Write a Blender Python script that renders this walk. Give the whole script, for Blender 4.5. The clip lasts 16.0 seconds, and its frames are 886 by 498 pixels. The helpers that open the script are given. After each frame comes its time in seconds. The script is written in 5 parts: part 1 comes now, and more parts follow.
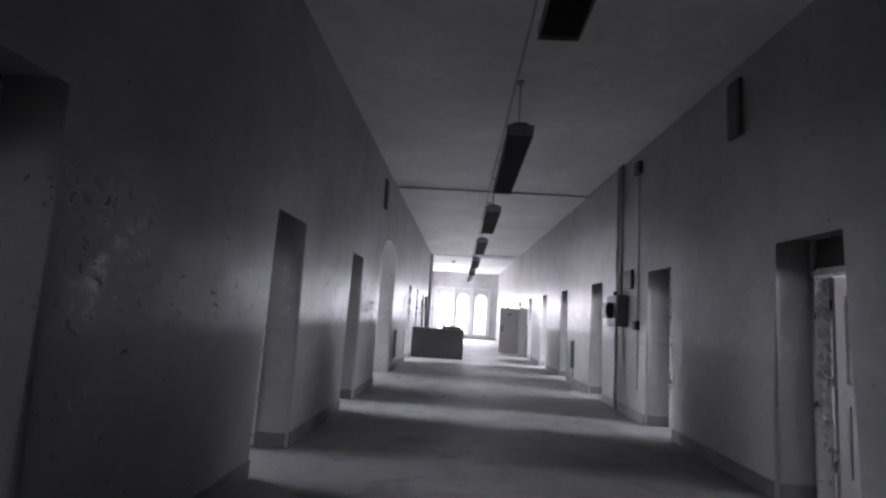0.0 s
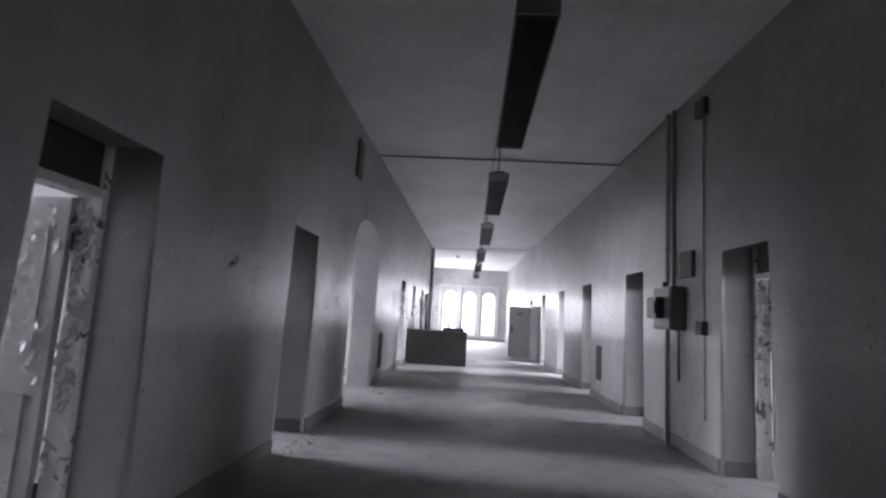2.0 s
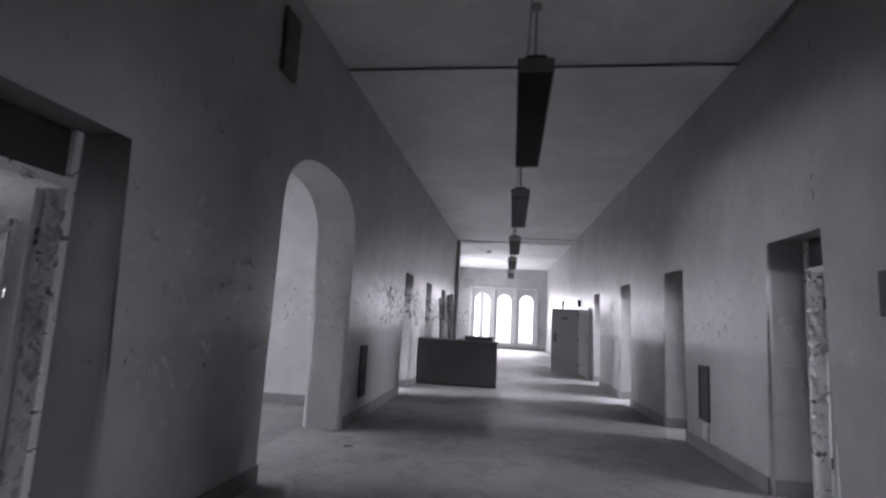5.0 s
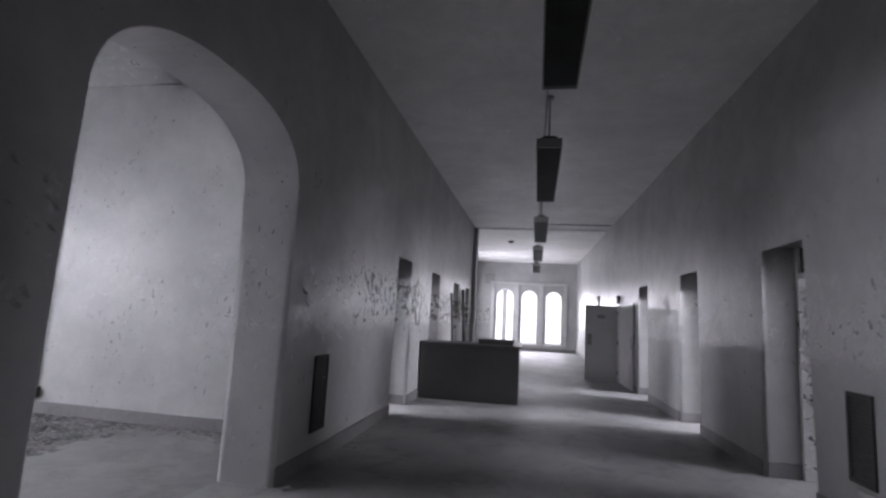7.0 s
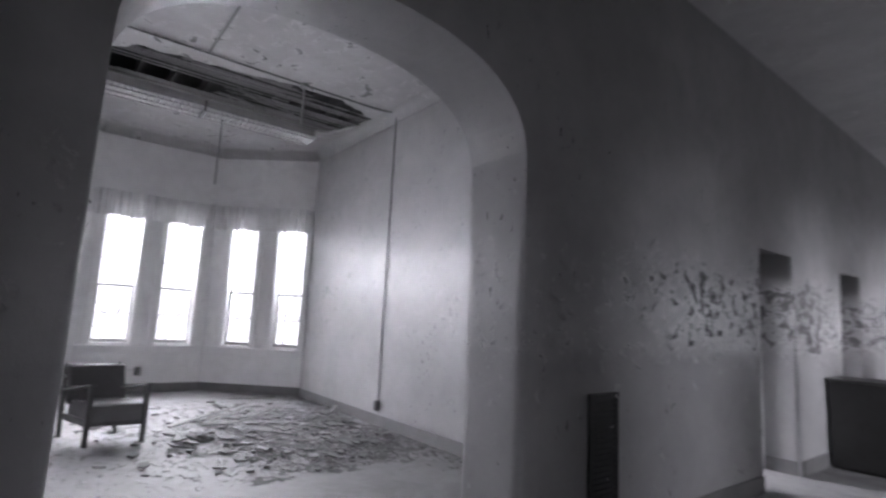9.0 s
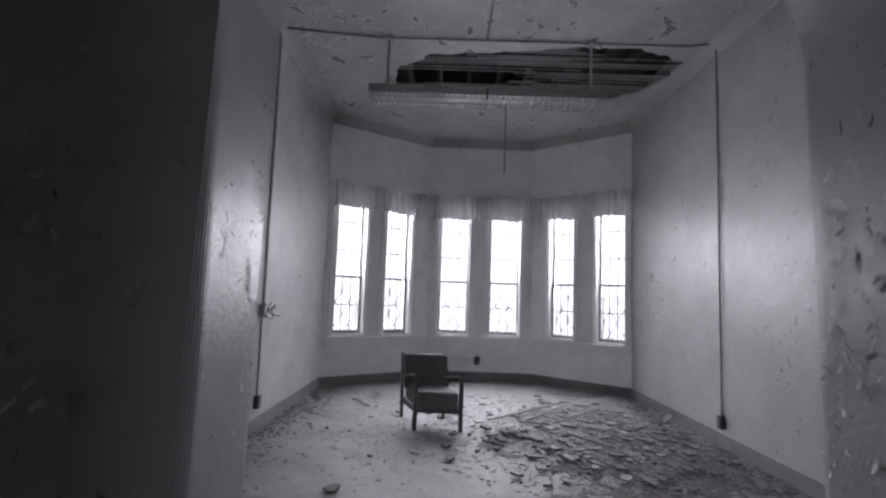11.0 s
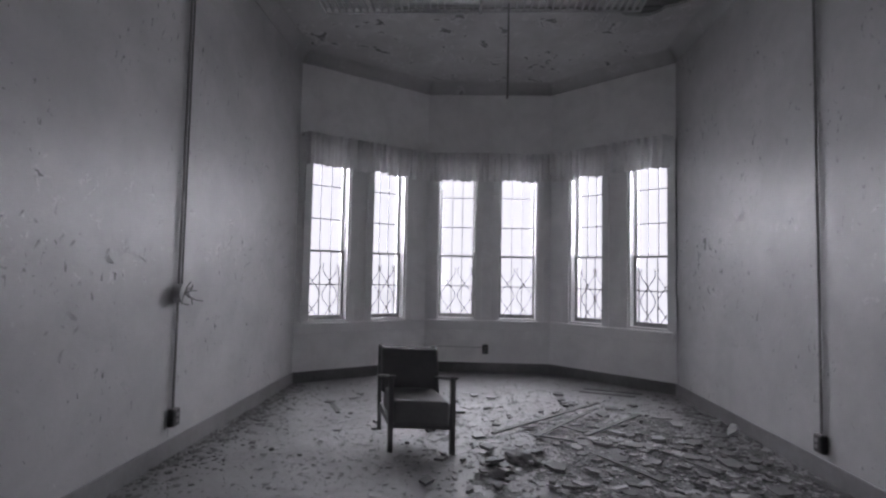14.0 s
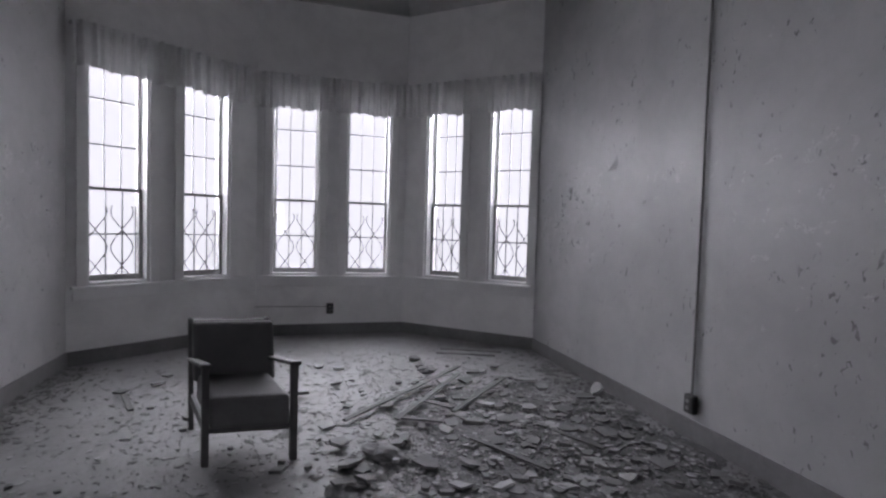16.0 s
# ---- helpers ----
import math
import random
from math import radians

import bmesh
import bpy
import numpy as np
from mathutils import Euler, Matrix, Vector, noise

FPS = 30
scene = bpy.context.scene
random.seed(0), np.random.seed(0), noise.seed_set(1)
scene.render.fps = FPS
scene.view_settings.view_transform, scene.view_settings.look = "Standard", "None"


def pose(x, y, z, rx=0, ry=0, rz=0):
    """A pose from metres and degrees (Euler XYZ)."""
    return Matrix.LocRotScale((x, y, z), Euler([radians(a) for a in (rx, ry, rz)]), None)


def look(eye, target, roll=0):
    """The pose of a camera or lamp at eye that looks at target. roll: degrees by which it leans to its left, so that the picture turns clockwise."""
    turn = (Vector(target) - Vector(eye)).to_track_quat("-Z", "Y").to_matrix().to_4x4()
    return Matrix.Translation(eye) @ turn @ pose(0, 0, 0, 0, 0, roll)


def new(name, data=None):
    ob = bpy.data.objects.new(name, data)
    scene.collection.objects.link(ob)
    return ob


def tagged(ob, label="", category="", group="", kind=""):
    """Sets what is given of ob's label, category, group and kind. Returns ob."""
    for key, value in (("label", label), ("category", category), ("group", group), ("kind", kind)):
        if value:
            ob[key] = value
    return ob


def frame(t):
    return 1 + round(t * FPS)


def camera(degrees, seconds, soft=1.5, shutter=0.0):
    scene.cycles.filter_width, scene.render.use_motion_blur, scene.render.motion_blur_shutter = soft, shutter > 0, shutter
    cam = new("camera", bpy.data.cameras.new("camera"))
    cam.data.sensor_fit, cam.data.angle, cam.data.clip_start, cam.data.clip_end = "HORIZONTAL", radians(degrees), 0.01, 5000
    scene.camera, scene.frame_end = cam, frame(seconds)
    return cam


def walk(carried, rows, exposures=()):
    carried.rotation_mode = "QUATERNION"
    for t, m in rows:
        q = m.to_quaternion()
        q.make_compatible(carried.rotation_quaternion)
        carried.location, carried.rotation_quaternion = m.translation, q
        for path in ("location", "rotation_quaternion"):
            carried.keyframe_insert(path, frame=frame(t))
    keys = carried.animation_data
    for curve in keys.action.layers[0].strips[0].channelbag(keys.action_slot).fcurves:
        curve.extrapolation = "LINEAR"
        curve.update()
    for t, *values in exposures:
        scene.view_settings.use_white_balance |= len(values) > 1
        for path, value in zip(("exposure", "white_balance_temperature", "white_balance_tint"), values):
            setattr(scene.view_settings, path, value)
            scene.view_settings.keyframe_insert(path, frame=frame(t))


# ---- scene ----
cam = camera(81.7, 16.0, soft=2.4, shutter=0.35)
METRES, EYE, TILT, LEAN, TURN = 14.6, 1.5, 0.0, 0.0, 2.7
ROWS = [
    (0.0, 0.0, 0.0, 0.0, -0.47, 7.38, -3.64),
    (0.5, 0.0047, 0.0411, -0.0004, 0.35, 7.09, -3.65),
    (1.0, 0.0093, 0.0834, 0.0006, 0.65, 7.13, -3.55),
    (1.5, 0.0117, 0.1289, 0.0021, 0.94, 7.13, -3.75),
    (2.0, 0.0221, 0.1716, 0.0011, 0.61, 7.32, -3.43),
    (2.5, 0.0215, 0.216, -0.0015, 0.88, 7.5, -3.56),
    (3.0, 0.0259, 0.2603, -0.0033, 1.42, 7.7, -3.32),
    (3.5, 0.0296, 0.3019, -0.003, 3.17, 7.65, -3.29),
    (4.0, 0.0333, 0.3458, -0.0013, 4.61, 7.67, -3.48),
    (4.5, 0.0434, 0.3872, -0.0009, 4.71, 7.82, -3.06),
    (7.0, 0.0528, 0.5986, -0.0002, 7.6, 7.54, -3.03),
    (7.5, 0.0524, 0.6384, -0.0021, 26.53, 7.16, -3.03),
    (8.0, 0.0655, 0.6708, -0.004, 35.87, 7.16, -2.51),
    (8.5, 0.0715, 0.6991, -0.0026, 40.83, 7.42, -2.55),
    (9.0, 0.0611, 0.7278, -0.0011, 49.41, 7.96, -2.89),
    (9.5, 0.0592, 0.7516, 0.0009, 68.58, 6.87, -3.25),
    (10.0, 0.0509, 0.7678, 0.0001, 80.69, 5.97, -3.27),
    (12.5, -0.0334, 0.8053, 0.0013, 89.82, 5.35, -1.5),
    (13.0, -0.0493, 0.8135, -0.0013, 89.86, 5.43, -0.95),
    (13.5, -0.0657, 0.8193, -0.0013, 90.06, 4.15, -0.83),
    (14.0, -0.088, 0.8138, -0.0016, 90.19, 3.06, -1.15),
    (14.5, -0.1035, 0.8136, -0.0022, 90.02, 2.14, -1.06),
    (15.0, -0.1256, 0.8221, -0.0021, 85.84, -1.23, -1.12),
    (15.5, -0.144, 0.8221, -0.0017, 78.27, -2.81, -1.14),
    (16.0, -0.1566, 0.8128, 0.001, 72.34, -2.52, -1.71),
]
EXPOSURES = [(0.0, 1.35), (4.5, 0.7), (7.0, 0.22), (8.0, 0.15), (9.0, 0.1), (10.0, -0.12), (12.3, -0.95), (16.0, -1.08)]
walk(cam, [(t, pose(0, 0, EYE, TILT, LEAN, TURN) @ pose(METRES * x, METRES * y, METRES * z, 90 + pitch, roll, yaw)) for t, x, y, z, yaw, pitch, roll in ROWS], EXPOSURES)

# ---- world and daylight ----
world = bpy.data.worlds.new("overcast_sky")
scene.world = world
world.use_nodes = True
wn, wl = world.node_tree.nodes, world.node_tree.links
wn.clear()
sky = wn.new("ShaderNodeTexSky")
sky.sky_type = "NISHITA"
sky.sun_disc = False
sky.sun_elevation, sky.sun_rotation = radians(40), radians(250)
grey = wn.new("ShaderNodeRGBToBW")
back = wn.new("ShaderNodeBackground")
back.inputs["Strength"].default_value = 0.12
wout = wn.new("ShaderNodeOutputWorld")
wl.new(sky.outputs["Color"], grey.inputs["Color"])
wl.new(grey.outputs["Val"], back.inputs["Color"])
wl.new(back.outputs["Background"], wout.inputs["Surface"])

SKY_TINT = (0.95, 0.93, 1.045)


def sun_lamp():
    data = bpy.data.lights.new("sun", "SUN")
    data.energy, data.angle, data.color = 0.6, radians(20), SKY_TINT
    ob = new("sun", data)
    ob.matrix_world = look((-30, 5, 26), (0, 5, 0))
    return ob


sun_lamp()


def window_light(name, centre, inward, width, height, radiance):
    """Sky light in a window's opening."""
    data = bpy.data.lights.new(name, "AREA")
    data.shape, data.size, data.size_y = "RECTANGLE", width, height
    data.energy, data.color = radiance * math.pi * width * height, SKY_TINT
    ob = new(name, data)
    ob.matrix_world = look(centre, Vector(centre) + Vector(inward))
    return ob


# ---- plan ----
LEFT_X, WALL, CEIL = -1.78, 0.53, 4.55
LEFT = Matrix.Translation((LEFT_X, 0, 0))
RIGHT = Matrix.Translation((3.112, 0, 0)) @ Matrix.Rotation(math.atan(0.022), 4, "Z")
SOUTH, HALL, NORTH = -4.0, 26.0, 36.0
DOOR_W = 0.98
LEFT_DOORS = [1.15, 4.6, 7.88, 16.4, 19.0, 21.8, 24.0]
RIGHT_DOORS = [4.15, 7.42, 10.78, 14.02, 17.05, 20.28]
DOOR_TOP = 2.46
ARCH0, ARCH1, ARCH_SPRING, ARCH_RISE = 10.74, 12.95, 2.48, 0.66
BAY = [Vector((-8.68, 9.46)), Vector((-9.92, 11.12)), Vector((-9.95, 13.08)), Vector((-8.7, 14.52))]
ROOM_Y0, ROOM_Y1, ROOM_X = 9.46, 14.52, LEFT_X - WALL
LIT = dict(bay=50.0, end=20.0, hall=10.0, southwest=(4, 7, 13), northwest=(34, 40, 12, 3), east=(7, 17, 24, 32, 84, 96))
SIDE_L, SIDE_R, GLOW = -6.2, 4.2, 2.8

# ---- materials ----


def nodes_of(name):
    m = bpy.data.materials.new(name)
    m.use_nodes = True
    return m, m.node_tree.nodes, m.node_tree.links, m.node_tree.nodes["Principled BSDF"]


def ramp(nt, fac, stops):
    r = nt.nodes.new("ShaderNodeValToRGB")
    nt.links.new(fac, r.inputs[0])
    el = r.color_ramp.elements
    while len(el) < len(stops):
        el.new(0.5)
    for e, (p, c) in zip(el, stops):
        e.position = p
        e.color = (c, c, c, 1)
    return r.outputs["Color"]


def noise_tex(nt, vec, scale, detail=6.0, rough=0.6, distort=0.0):
    n = nt.nodes.new("ShaderNodeTexNoise")
    n.inputs["Scale"].default_value = scale
    n.inputs["Detail"].default_value = detail
    n.inputs["Roughness"].default_value = rough
    n.inputs["Distortion"].default_value = distort
    nt.links.new(vec, n.inputs["Vector"])
    return n.outputs["Fac"]


def mathn(nt, op, a, b=None, clamp=False):
    m = nt.nodes.new("ShaderNodeMath")
    m.operation, m.use_clamp = op, clamp
    for k, v in enumerate((a, b)):
        if v is None:
            continue
        if isinstance(v, (int, float)):
            m.inputs[k].default_value = v
        else:
            nt.links.new(v, m.inputs[k])
    return m.outputs[0]


def mixc(nt, fac, a, b):
    m = nt.nodes.new("ShaderNodeMix")
    m.data_type = "RGBA"
    for k, v in ((0, fac), (6, a), (7, b)):
        if isinstance(v, (int, float)):
            m.inputs[k].default_value = v if k == 0 else (v, v, v, 1)
        else:
            nt.links.new(v, m.inputs[k])
    return m.outputs[2]


def position(nt):
    return nt.nodes.new("ShaderNodeNewGeometry").outputs["Position"]


def bump(nt, bsdf, height, strength, dist):
    b = nt.nodes.new("ShaderNodeBump")
    b.inputs["Strength"].default_value = strength
    b.inputs["Distance"].default_value = dist
    nt.links.new(height, b.inputs["Height"])
    nt.links.new(b.outputs["Normal"], bsdf.inputs["Normal"])


def plaster(name, paint, bare, peel=0.6, along=0.0, chips=0.0, band=True, rough=0.7, dado_on=True, mottle=0.86, flake=4.5, relief=0.45):
    """Old painted plaster: mottled paint, blistered and peeled patches, hairline stains."""
    m, n, l, bsdf = nodes_of(name)
    nt = m.node_tree
    p = position(nt)
    large = noise_tex(nt, p, 0.55, 5, 0.6)
    mid = noise_tex(nt, p, 3.2, 8, 0.65, 0.6)
    fine = noise_tex(nt, p, 34.0, 4, 0.6)
    grain = noise_tex(nt, p, 160.0, 2, 0.5)
    tone = mixc(nt, ramp(nt, large, [(0.3, 0.0), (0.7, 1.0)]), paint * mottle, paint * 1.06)
    tone = mixc(nt, mathn(nt, "MULTIPLY", ramp(nt, mid, [(0.42, 0.0), (0.7, 1.0)]), 0.3), tone, paint * 0.62)
    height = mathn(nt, "ADD", mathn(nt, "MULTIPLY", fine, 0.4), mathn(nt, "MULTIPLY", grain, 0.15))
    mask = mid
    if band:
        sep = n.new("ShaderNodeSeparateXYZ")
        l.new(p, sep.inputs[0])
        edge = mathn(nt, "ADD", sep.outputs["Z"], mathn(nt, "MULTIPLY", mathn(nt, "SUBTRACT", mid, 0.5), 0.5))
        near = mathn(nt, "SUBTRACT", 1.0, mathn(nt, "DIVIDE", mathn(nt, "ABSOLUTE", mathn(nt, "SUBTRACT", edge, 1.7)), 0.7), True)
        near = mathn(nt, "MULTIPLY", near, 1.7, True)
        spots = noise_tex(nt, p, 8.5, 9, 0.68, 0.5)
        spots = mathn(nt, "ADD", spots, mathn(nt, "MULTIPLY", mathn(nt, "SUBTRACT", large, 0.5), 0.5))
        mask = mathn(nt, "ADD", spots, mathn(nt, "MULTIPLY", near, 0.12))
        if along:
            far = mathn(nt, "DIVIDE", mathn(nt, "SUBTRACT", sep.outputs["Y"], 12.4), 4.0, True)
            west = mathn(nt, "SUBTRACT", 0.3, mathn(nt, "MULTIPLY", sep.outputs["X"], 0.5), True)
            far = mathn(nt, "MULTIPLY", far, west)
            mask = mathn(nt, "ADD", mask, mathn(nt, "MULTIPLY", mathn(nt, "MULTIPLY", far, near), along))
    else:
        mask = noise_tex(nt, p, flake, 7, 0.62, 0.8)
    lost = ramp(nt, mask, [(peel, 0.0), (peel + 0.05, 1.0)])
    if chips:
        mp = n.new("ShaderNodeMapping")
        mp.inputs["Scale"].default_value = (1.0, 1.0, 0.45)
        l.new(p, mp.inputs["Vector"])
        chip = ramp(nt, noise_tex(nt, mp.outputs[0], 26.0, 3, 0.55, 0.7), [(chips, 0.0), (chips + 0.02, 1.0)])
        group = ramp(nt, noise_tex(nt, p, 1.7, 4, 0.6), [(0.5, 0.0), (0.56, 1.0)])
        lost = mathn(nt, "MAXIMUM", lost, mathn(nt, "MULTIPLY", chip, group))
    rim = ramp(nt, mask, [(peel - 0.05, 0.0), (peel - 0.005, 1.0), (peel + 0.02, 0.0)])
    if band and dado_on:
        dado = ramp(nt, mathn(nt, "DIVIDE", edge, 4.0), [(0.318, 1.0), (0.332, 0.0)])
        tone = mixc(nt, mathn(nt, "MULTIPLY", dado, 0.22), tone, paint * 0.55)
        sheen = mixc(nt, dado, rough, min(0.9, rough + 0.22))
    else:
        sheen = rough
    tone = mixc(nt, lost, tone, bare)
    tone = mixc(nt, mathn(nt, "MULTIPLY", rim, 0.55), tone, min(1.0, paint * 1.3))
    l.new(tone, bsdf.inputs["Base Color"])
    height = mathn(nt, "ADD", height, mathn(nt, "MULTIPLY", mathn(nt, "SUBTRACT", rim, lost), 0.8))
    height = mathn(nt, "ADD", height, mathn(nt, "MULTIPLY", mid, 1.2))
    bump(nt, bsdf, height, relief, 0.011)
    uneven = mixc(nt, ramp(nt, mid, [(0.35, 0.0), (0.75, 0.3)]), sheen, 0.8)
    l.new(mixc(nt, lost, uneven, 0.95), bsdf.inputs["Roughness"])
    return m


def plain(name, a, b, rough=0.6, scale=8.0, metal=0.0, relief=0.3, stretch=(1, 1, 1), dist=0.004, spec=0.5):
    m, n, l, bsdf = nodes_of(name)
    nt = m.node_tree
    co = n.new("ShaderNodeTexCoord")
    mp = n.new("ShaderNodeMapping")
    mp.inputs["Scale"].default_value = stretch
    l.new(co.outputs["Object"], mp.inputs["Vector"])
    big = noise_tex(nt, mp.outputs[0], scale * 0.25, 4, 0.6)
    small = noise_tex(nt, mp.outputs[0], scale * 3, 6, 0.65)
    f = mathn(nt, "ADD", mathn(nt, "MULTIPLY", big, 0.6), mathn(nt, "MULTIPLY", small, 0.4))
    l.new(ramp(nt, f, [(0.32, a), (0.68, b)]), bsdf.inputs["Base Color"])
    l.new(ramp(nt, small, [(0.3, max(0.05, rough - 0.12)), (0.7, min(1.0, rough + 0.12))]), bsdf.inputs["Roughness"])
    bsdf.inputs["Metallic"].default_value = metal
    bsdf.inputs["Specular IOR Level"].default_value = spec
    bump(nt, bsdf, small, relief, dist)
    return m


def floor_material(name, smooth, rough, spec, tint=1.0):
    m, n, l, bsdf = nodes_of(name)
    nt = m.node_tree
    p = position(nt)
    big = noise_tex(nt, p, 0.8, 5, 0.6, 0.4)
    mid = noise_tex(nt, p, 5.0, 7, 0.68, 0.3)
    fine = noise_tex(nt, p, 60.0, 4, 0.7)
    tone = mixc(nt, ramp(nt, big, [(0.35, 0.0), (0.65, 1.0)]), 0.2 * tint, 0.28 * tint)
    tone = mixc(nt, mathn(nt, "MULTIPLY", ramp(nt, mid, [(0.45, 0.0), (0.72, 1.0)]), 0.6), tone, 0.33)
    grime = noise_tex(nt, p, 2.1, 8, 0.7, 0.8)
    tone = mixc(nt, mathn(nt, "MULTIPLY", ramp(nt, grime, [(0.5, 0.0), (0.66, 1.0)]), 0.5), tone, 0.12)
    tone = mixc(nt, mathn(nt, "MULTIPLY", ramp(nt, fine, [(0.58, 0.0), (0.75, 1.0)]), 0.5), tone, 0.1)
    l.new(tone, bsdf.inputs["Base Color"])
    l.new(ramp(nt, mid, [(0.3, smooth), (0.7, rough)]), bsdf.inputs["Roughness"])
    bsdf.inputs["Specular IOR Level"].default_value = spec
    bump(nt, bsdf, mathn(nt, "ADD", mid, mathn(nt, "MULTIPLY", fine, 0.5)), 0.4, 0.01)
    return m


def glass_material():
    m, n, l, bsdf = nodes_of("window_glass")
    n.clear()
    out = n.new("ShaderNodeOutputMaterial")
    tr, gl, mx = n.new("ShaderNodeBsdfTransparent"), n.new("ShaderNodeBsdfGlossy"), n.new("ShaderNodeMixShader")
    fr = n.new("ShaderNodeFresnel")
    tr.inputs[0].default_value = (0.9, 0.9, 0.9, 1)
    gl.inputs["Roughness"].default_value = 0.05
    l.new(fr.outputs[0], mx.inputs[0])
    l.new(tr.outputs[0], mx.inputs[1])
    l.new(gl.outputs[0], mx.inputs[2])
    l.new(mx.outputs[0], out.inputs["Surface"])
    return m


def cloth_material():
    m, n, l, bsdf = nodes_of("valance_cloth")
    nt = m.node_tree
    co = n.new("ShaderNodeTexCoord")
    weave = noise_tex(nt, co.outputs["Object"], 220.0, 2, 0.5)
    stain = noise_tex(nt, co.outputs["Object"], 5.0, 6, 0.6)
    tone = mixc(nt, ramp(nt, stain, [(0.35, 0.0), (0.7, 1.0)]), 0.84, 0.68)
    l.new(tone, bsdf.inputs["Base Color"])
    bsdf.inputs["Roughness"].default_value = 0.9
    bump(nt, bsdf, weave, 0.2, 0.002)
    tl, mx = n.new("ShaderNodeBsdfTranslucent"), n.new("ShaderNodeMixShader")
    l.new(tone, tl.inputs["Color"])
    mx.inputs[0].default_value = 0.018
    out = n["Material Output"]
    l.new(bsdf.outputs[0], mx.inputs[1])
    l.new(tl.outputs[0], mx.inputs[2])
    l.new(mx.outputs[0], out.inputs["Surface"])
    return m


CORRIDOR_PAINT = plaster("corridor_plaster", 0.42, 0.14, peel=0.77, rough=0.32, mottle=0.68, along=0.16, chips=0.672)
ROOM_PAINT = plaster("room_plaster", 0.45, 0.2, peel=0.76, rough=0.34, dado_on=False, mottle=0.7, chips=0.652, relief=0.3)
ROOM_CEIL = plaster("room_ceiling_plaster", 0.55, 0.2, peel=0.6, band=False, mottle=0.62)
COVE_PAINT = plaster("cove_plaster", 0.5, 0.24, peel=0.66, band=False, rough=0.9, mottle=0.7, relief=0.3)
# bay walls far paler than the room's: the windows' glow is in the paint
BAY_LIT_PAINT = plaster("bay_lit_plaster", 0.86, 0.6, peel=0.78, band=False)
CEIL_PAINT = plaster("ceiling_plaster", 0.78, 0.34, peel=0.69, band=False, mottle=0.78)
SIDE_PAINT = plaster("side_room_plaster", 0.5, 0.3, peel=0.72, band=False)
FLOOR_MAT = floor_material("dusty_floor", 0.52, 0.78, 0.3, 1.25)
ROOM_FLOOR = floor_material("worn_room_floor", 0.5, 0.75, 0.35, 0.95)
BASE_MAT = plain("dark_baseboard_paint", 0.11, 0.2, 0.5, 10)
ROOM_BASE = plain("dusty_baseboard_paint", 0.11, 0.22, 0.6, 6)
FRAME_MAT = plaster("peeling_frame_paint", 0.66, 0.12, peel=0.57, band=False, rough=0.5, flake=8.0)
LEAF_MAT = plaster("door_leaf_paint", 0.3, 0.08, peel=0.64, band=False, rough=0.6, flake=8.0)
PALE_DOOR = plain("pale_door_paint", 0.5, 0.6, 0.45, 4, relief=0.1)
TRANSOM_MAT = plain("dark_transom_board", 0.025, 0.05, 0.5, 12)
STEEL_DARK = plain("dark_enamel_steel", 0.03, 0.06, 0.45, 14)
STEEL_GREY = plain("grey_enamel_steel", 0.22, 0.32, 0.45, 14)
STEEL_MID = plain("dull_grey_steel", 0.1, 0.17, 0.5, 14)
STEEL_DUSK = plain("charcoal_grey_steel", 0.055, 0.1, 0.55, 14)
# darker enamel for corridor housings, rails and louvres, paler for end plates
LAMP_MAT = plain("dark_lamp_enamel", 0.07, 0.13, 0.45, 10)
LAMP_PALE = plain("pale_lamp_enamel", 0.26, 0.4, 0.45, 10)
TUBE_MAT = plain("dusty_tube_glass", 0.5, 0.6, 0.25, 20, relief=0.05)
PIPE_MAT = plain("painted_conduit", 0.28, 0.4, 0.5, 20)
DARK_PIPE = plain("dull_conduit", 0.14, 0.24, 0.5, 20)
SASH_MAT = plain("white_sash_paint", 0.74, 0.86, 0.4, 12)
SASH_MID = plain("mid_grey_sash_paint", 0.34, 0.5, 0.5, 14)
# sash bars painted dark to stand as silhouettes against the bright panes
SASH_DARK = plain("silhouette_sash_bar", 0.12, 0.2, 0.5, 20)
IRON = plain("weathered_iron", 0.08, 0.14, 0.6, 30)
DESK_MAT = plain("dark_desk_laminate", 0.035, 0.06, 0.4, 6)
DESK_TOP = plain("desk_top_laminate", 0.07, 0.1, 0.35, 6)
WOOD = plain("dark_stained_wood", 0.06, 0.12, 0.55, 6, stretch=(6, 6, 1))
VINYL = plain("dark_vinyl", 0.06, 0.1, 0.55, 18, relief=0.35)
# seat vinyl lighter than the back: light on its top is in the colour
VINYL_TOPLIT = plain("dusty_toplit_vinyl", 0.1, 0.17, 0.7, 14, relief=0.35)
LATH = plain("raw_lath_wood", 0.14, 0.3, 0.8, 5, stretch=(8, 1, 8))
OLD_LATH = plain("dirty_lath_wood", 0.06, 0.17, 0.85, 5, stretch=(1, 8, 8))
DIRT = plain("plaster_dirt", 0.07, 0.17, 0.95, 9, relief=0.8, dist=0.02)
# joists and boards nearly black: the shade inside the ceiling hole is painted in
JOIST = plain("old_shaded_joist_wood", 0.03, 0.08, 0.85, 5, stretch=(1, 8, 8))
ATTIC = plain("shaded_attic_boards", 0.02, 0.05, 0.9, 4)
SHARD = plain("plaster_shard", 0.22, 0.38, 0.85, 12)
SHARD_DARK = plain("dirty_plaster_shard", 0.12, 0.22, 0.9, 12)
FLAKE = plain("paint_flake", 0.26, 0.46, 0.5, 20)
OUTSIDE = plain("outside_ground", 0.1, 0.16, 0.9, 2)
VENT_MAT = plain("recess_shade_vent_metal", 0.02, 0.035, 0.6, 14)
